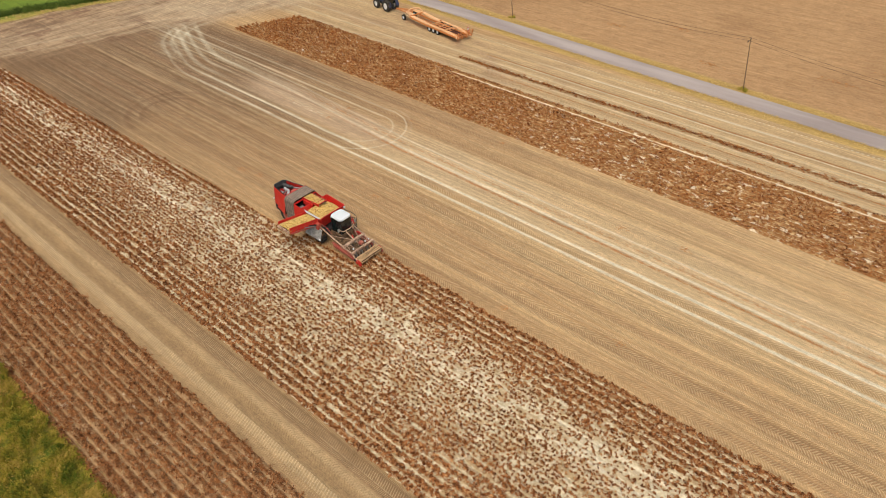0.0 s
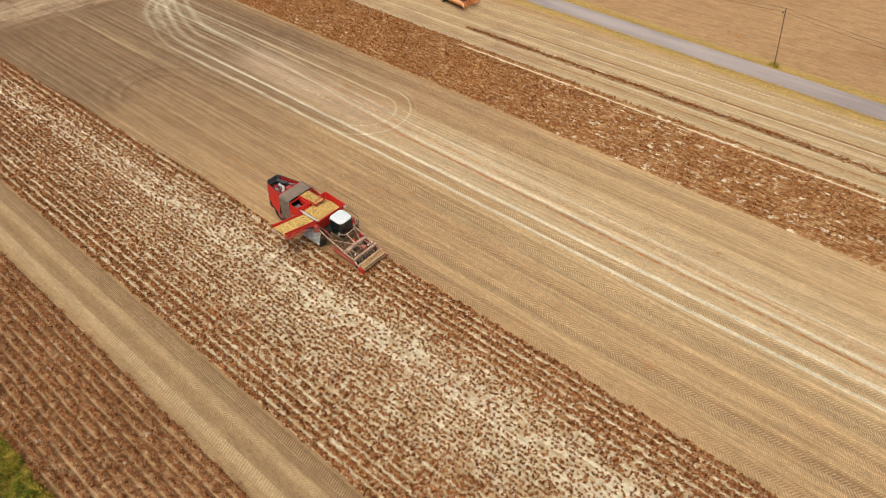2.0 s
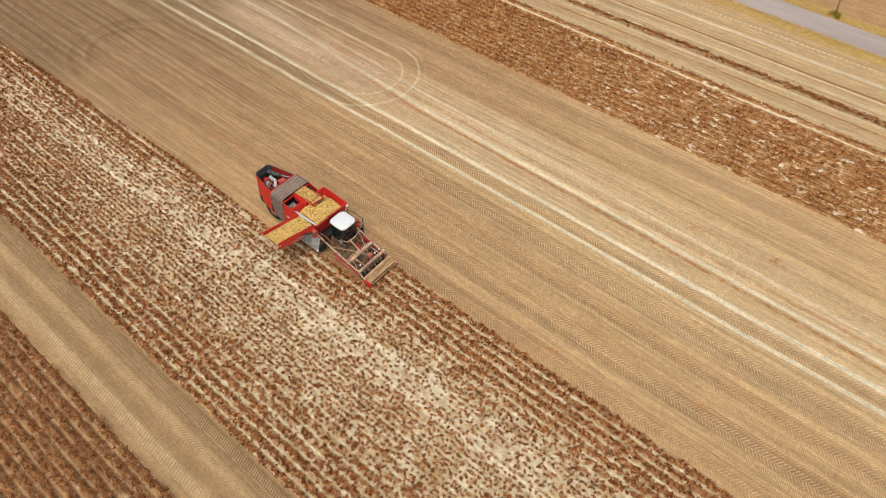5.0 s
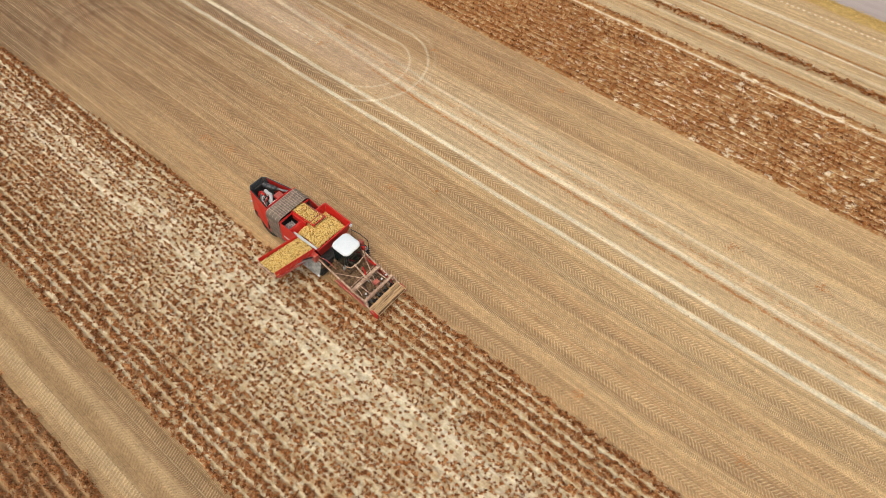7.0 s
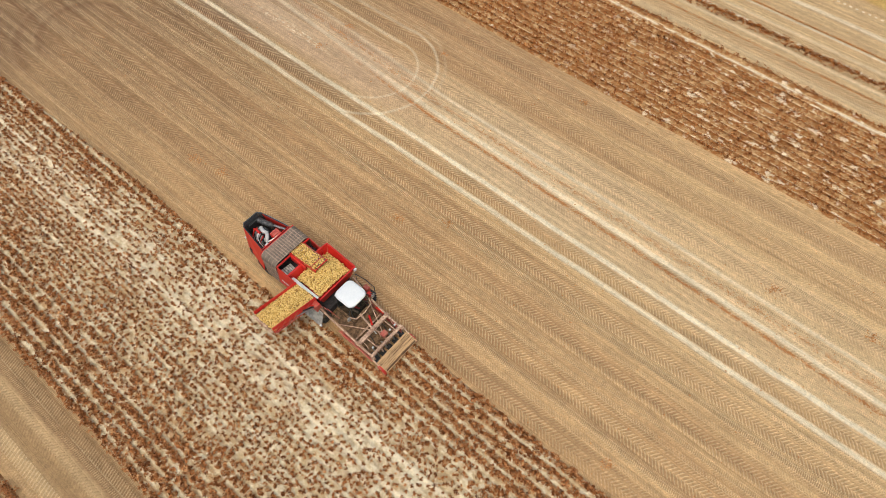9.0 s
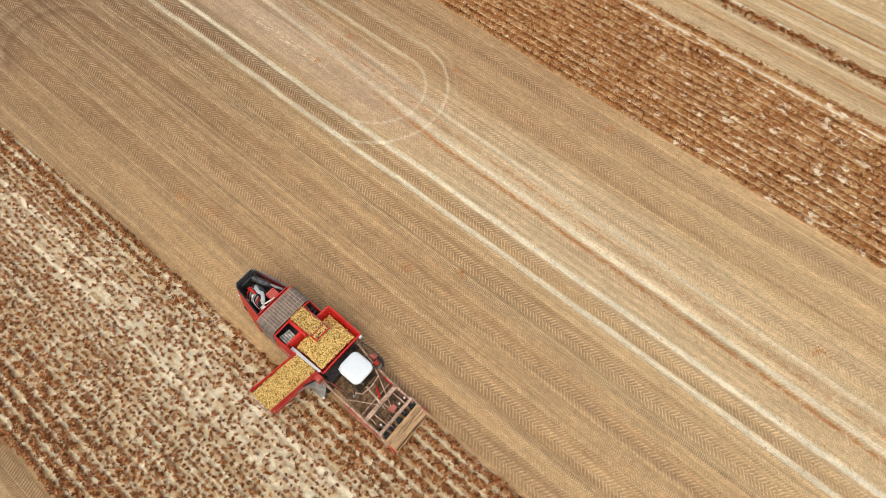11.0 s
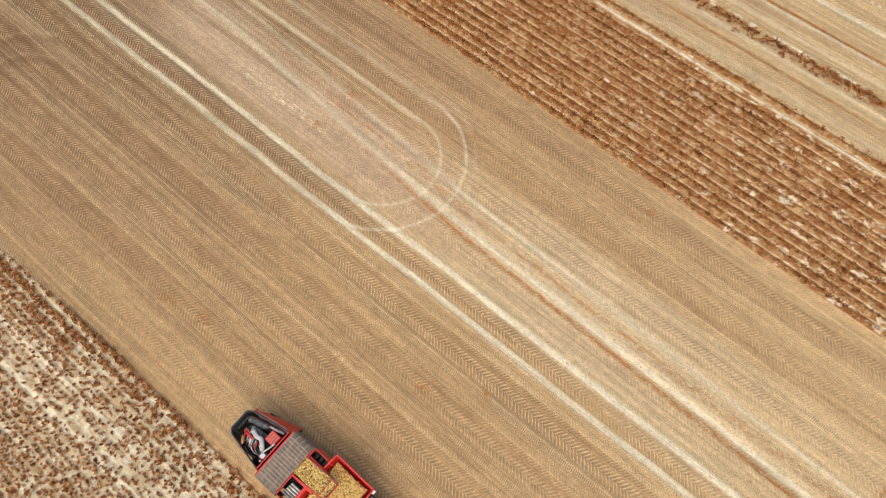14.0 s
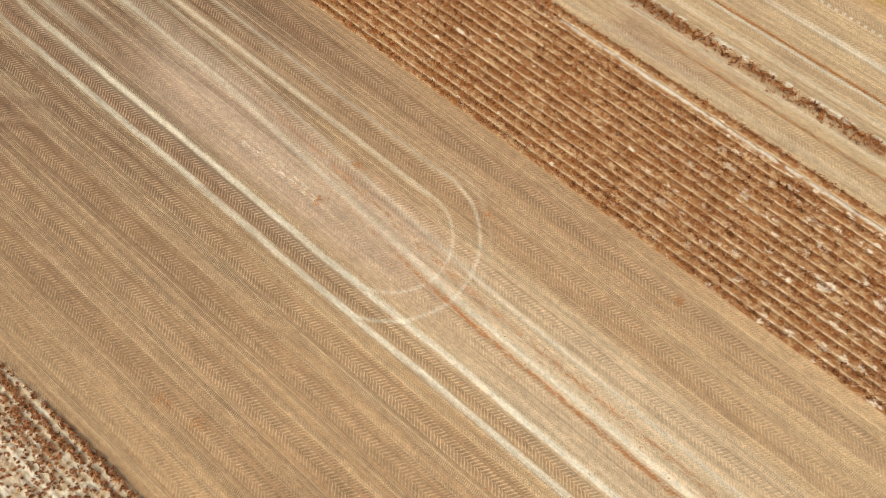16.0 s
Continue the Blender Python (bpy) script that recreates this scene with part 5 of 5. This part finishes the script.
# ---- tractor and low trailer beside the road ----
def build_tractor():
    t = tagged(mover("tractor", -45.1, 45.6, 0, 172.5), "dark blue tractor with white wheel rims, hitched", "tractor")
    wheel(t, "rear_wheel", 0, -1.0, 1.02, 0.65, MARK_WHITE)
    wheel(t, "rear_wheel", 0, 1.0, 1.02, 0.65, MARK_WHITE)
    wheel(t, "front_wheel", 3.0, -1.0, 0.82, 0.55, MARK_WHITE)
    wheel(t, "front_wheel", 3.0, 1.0, 0.82, 0.55, MARK_WHITE)
    part("chassis", bx(-0.6, 3.4, -0.35, 0.35, 0.7, 1.2, bev=0.05), DARK, t)
    part("bonnet", bx(1.15, 3.75, -0.45, 0.45, 1.2, 1.95, bev=0.14), BLUE, t)
    part("cab_glass", bx(-0.5, 1.15, -0.78, 0.78, 1.35, 2.75, bev=0.12), GLASS, t)
    part("cab_roof", bx(-0.65, 1.25, -0.88, 0.88, 2.75, 2.98, bev=0.1), BLUE, t)
    for xx in (-0.45, 1.1):
        for yy in (-0.74, 0.74):
            part("cab_pillar", beam((xx, yy, 1.3), (xx, yy, 2.78), 0.08, 0.08), DARK, t)
    for s in (-1, 1):
        bm = bmesh.new()
        for k in range(8):
            a0, a1 = radians(20 + 20 * k), radians(40 + 20 * k)
            q = [(1.05 * math.cos(a0), s * 0.62, 0.95 + 1.05 * math.sin(a0)), (1.05 * math.cos(a0), s * 1.25, 0.95 + 1.05 * math.sin(a0)), (1.05 * math.cos(a1), s * 1.25, 0.95 + 1.05 * math.sin(a1)), (1.05 * math.cos(a1), s * 0.62, 0.95 + 1.05 * math.sin(a1))]
            bm.faces.new([bm.verts.new(v) for v in q])
        bmesh.ops.remove_doubles(bm, verts=bm.verts[:], dist=0.001)
        bmesh.ops.solidify(bm, geom=bm.faces[:], thickness=0.04)
        part("mudguard", bm, BLUE, t)
        part("exhaust" if s > 0 else "air_stack", tb((1.3, s * 0.5, 1.6), (1.3, s * 0.5, 2.7), 0.06), DARK, t)
        part("headlight", bx(3.7, 3.8, s * 0.3 - 0.1, s * 0.3 + 0.1, 1.55, 1.75), MARK_WHITE, t)
    part("hitch", bx(-1.15, -0.5, -0.15, 0.15, 0.5, 0.75), DARK, t)


def build_trailer():
    t = tagged(mover("low_loader_trailer", -24.3, 42.4, 0, 171.5), "orange low loader trailer with raised rear ramps", "trailer")
    t.scale = (1.06, 1.06, 1.06)
    # rust tone darkened so the colour carries the shade in the deck gaps
    rust = weathered("gap_shade_rust", lin(62, 34, 24), lin(112, 60, 40), 0.9)
    for s in (-1.2, 1.2):
        part("main_beam", beam((0.6, s * 0.62, 0.8), (12.6, s * 0.62, 0.95), 0.16, 0.3), ORANGE, t, "orange frame beam")
        part("side_rail", beam((0.6, s * 1.36, 0.88), (8.2, s * 1.36, 0.92), 0.1, 0.3), ORANGE, t)
        part("side_rail", beam((8.2, s * 1.36, 0.92), (12.4, s * 1.3, 1.1), 0.1, 0.24), ORANGE, t)
        part("wheel_trough", slab([(7.5, s * 0.72, 0.98), (8.1, s * 1.34, 1.0), (12.3, s * 1.32, 1.3), (12.0, s * 0.72, 1.28)], 0.08), ORANGE_HIGHLIGHT, t, "dusty orange wheel trough with highlights in its colour")
        part("neck_plate", slab([(12.2, s * 0.45, 1.3), (14.2, s * 0.35, 1.42), (14.0, s * 0.95, 1.42), (12.3, s * 1.32, 1.32)], 0.07), ORANGE_HIGHLIGHT, t)
        part("deck_strip", slab([(3.0, s * 0.95, 1.1), (7.3, s * 0.95, 1.1), (7.3, s * 1.38, 1.1), (3.0, s * 1.38, 1.1)], 0.06), ORANGE_HIGHLIGHT, t)
        part("deck_strip", slab([(3.0, s * 0.22, 1.08), (7.3, s * 0.22, 1.08), (7.3, s * 0.42, 1.08), (3.0, s * 0.42, 1.08)], 0.06), ORANGE, t)
        part("rear_slope", slab([(0.3, s * 0.72, 0.66), (3.0, s * 0.8, 1.1), (3.0, s * 1.38, 1.1), (0.3, s * 1.38, 0.66)], 0.07), ORANGE_HIGHLIGHT, t, "dusty orange rear slope with highlights in its colour")
        part("drawbar", beam((14.3, s * 0.75, 1.3), (18.1, 0.04 * s, 0.8), 0.12, 0.16), ORANGE, t)
        for k in range(3):
            wheel(t, "wheel", 5.2 + k * 1.05, s * 1.16, 0.44, 0.34, MARK_WHITE, 14)
        wheel(t, "wheel", 14.4, s * 1.02, 0.46, 0.36, MARK_WHITE, 14)
        for k in range(3):
            part("slope_rung", beam((0.7 + 0.75 * k, s * 0.72, 0.76 + 0.12 * k), (0.7 + 0.75 * k, s * 1.38, 0.76 + 0.12 * k), 0.05, 0.05), ORANGE, t)
    for k in range(6):
        part("cross_member", beam((3.05 + k * 0.85, -1.66, 1.07), (3.05 + k * 0.85, 1.66, 1.07), 0.12, 0.1), ORANGE_HIGHLIGHT if k % 2 else ORANGE, t)
    for k in range(7):
        part("deck_bar", beam((8.2 + 0.55 * k, -0.7, 1.0 + 0.03 * k), (8.2 + 0.55 * k, 0.7, 1.0 + 0.03 * k), 0.12, 0.1), ORANGE, t)
    part("deck_plate", slab([(0.9, -1.05, 0.74), (7.2, -1.05, 0.8), (7.2, 1.05, 0.8), (0.9, 1.05, 0.74)], 0.03), rust, t, "rusty deck plate, coloured dark as shade between deck members")
    part("neck_hoop", pipe([(12.6, -1.5, 1.4), (13.2, -1.3, 1.75), (13.7, -0.45, 1.85), (13.7, 0.45, 1.85), (13.2, 1.3, 1.75), (12.6, 1.5, 1.4)], 0.12, 10), ORANGE_HIGHLIGHT, t, "curved orange neck hoop with highlights in its colour")
    part("turntable", tb((14.3, 0, 1.0), (14.3, 0, 1.3), 0.6, 20), ORANGE, t)
    part("front_cross", beam((12.2, -1.6, 1.3), (12.2, 1.6, 1.3), 0.16, 0.22), ORANGE, t)
    part("drawbar_cross", beam((15.2, -0.55, 1.15), (15.2, 0.55, 1.15), 0.1, 0.1), ORANGE, t)
    part("drawbar_cross", beam((16.2, -0.35, 1.03), (16.2, 0.35, 1.03), 0.1, 0.1), ORANGE, t)
    for s in (-1.2, 0.0, 1.2):
        ramp = part("ramp_frame", beam((0.25, s - 0.44, 0.5), (-0.05, s - 0.44, 1.75), 0.1, 0.1), ORANGE, t, "orange raised loading ramp")
        part("ramp_bar", beam((0.25, s + 0.44, 0.5), (-0.05, s + 0.44, 1.75), 0.1, 0.1), ORANGE, ramp)
        for k in range(7):
            z = 0.62 + 0.17 * k
            part("ramp_rung", beam((0.25 - 0.25 * (z - 0.55), s - 0.44, z), (0.25 - 0.25 * (z - 0.55), s + 0.44, z), 0.05, 0.06), ORANGE, ramp)
    post = part("marker_board", slab([(0.6, -1.3, 1.2), (0.6, -0.98, 1.2), (0.6, -0.98, 1.95), (0.6, -1.3, 1.95)], 0.02), MARK_WHITE, t, "red and white striped marker board")
    for k in range(3):
        part("red_stripe", slab([(0.58, -1.3, 1.26 + 0.24 * k), (0.58, -0.98, 1.38 + 0.24 * k), (0.58, -0.98, 1.48 + 0.24 * k), (0.58, -1.3, 1.36 + 0.24 * k)], 0.012), RED, post)


build_tractor()
build_trailer()
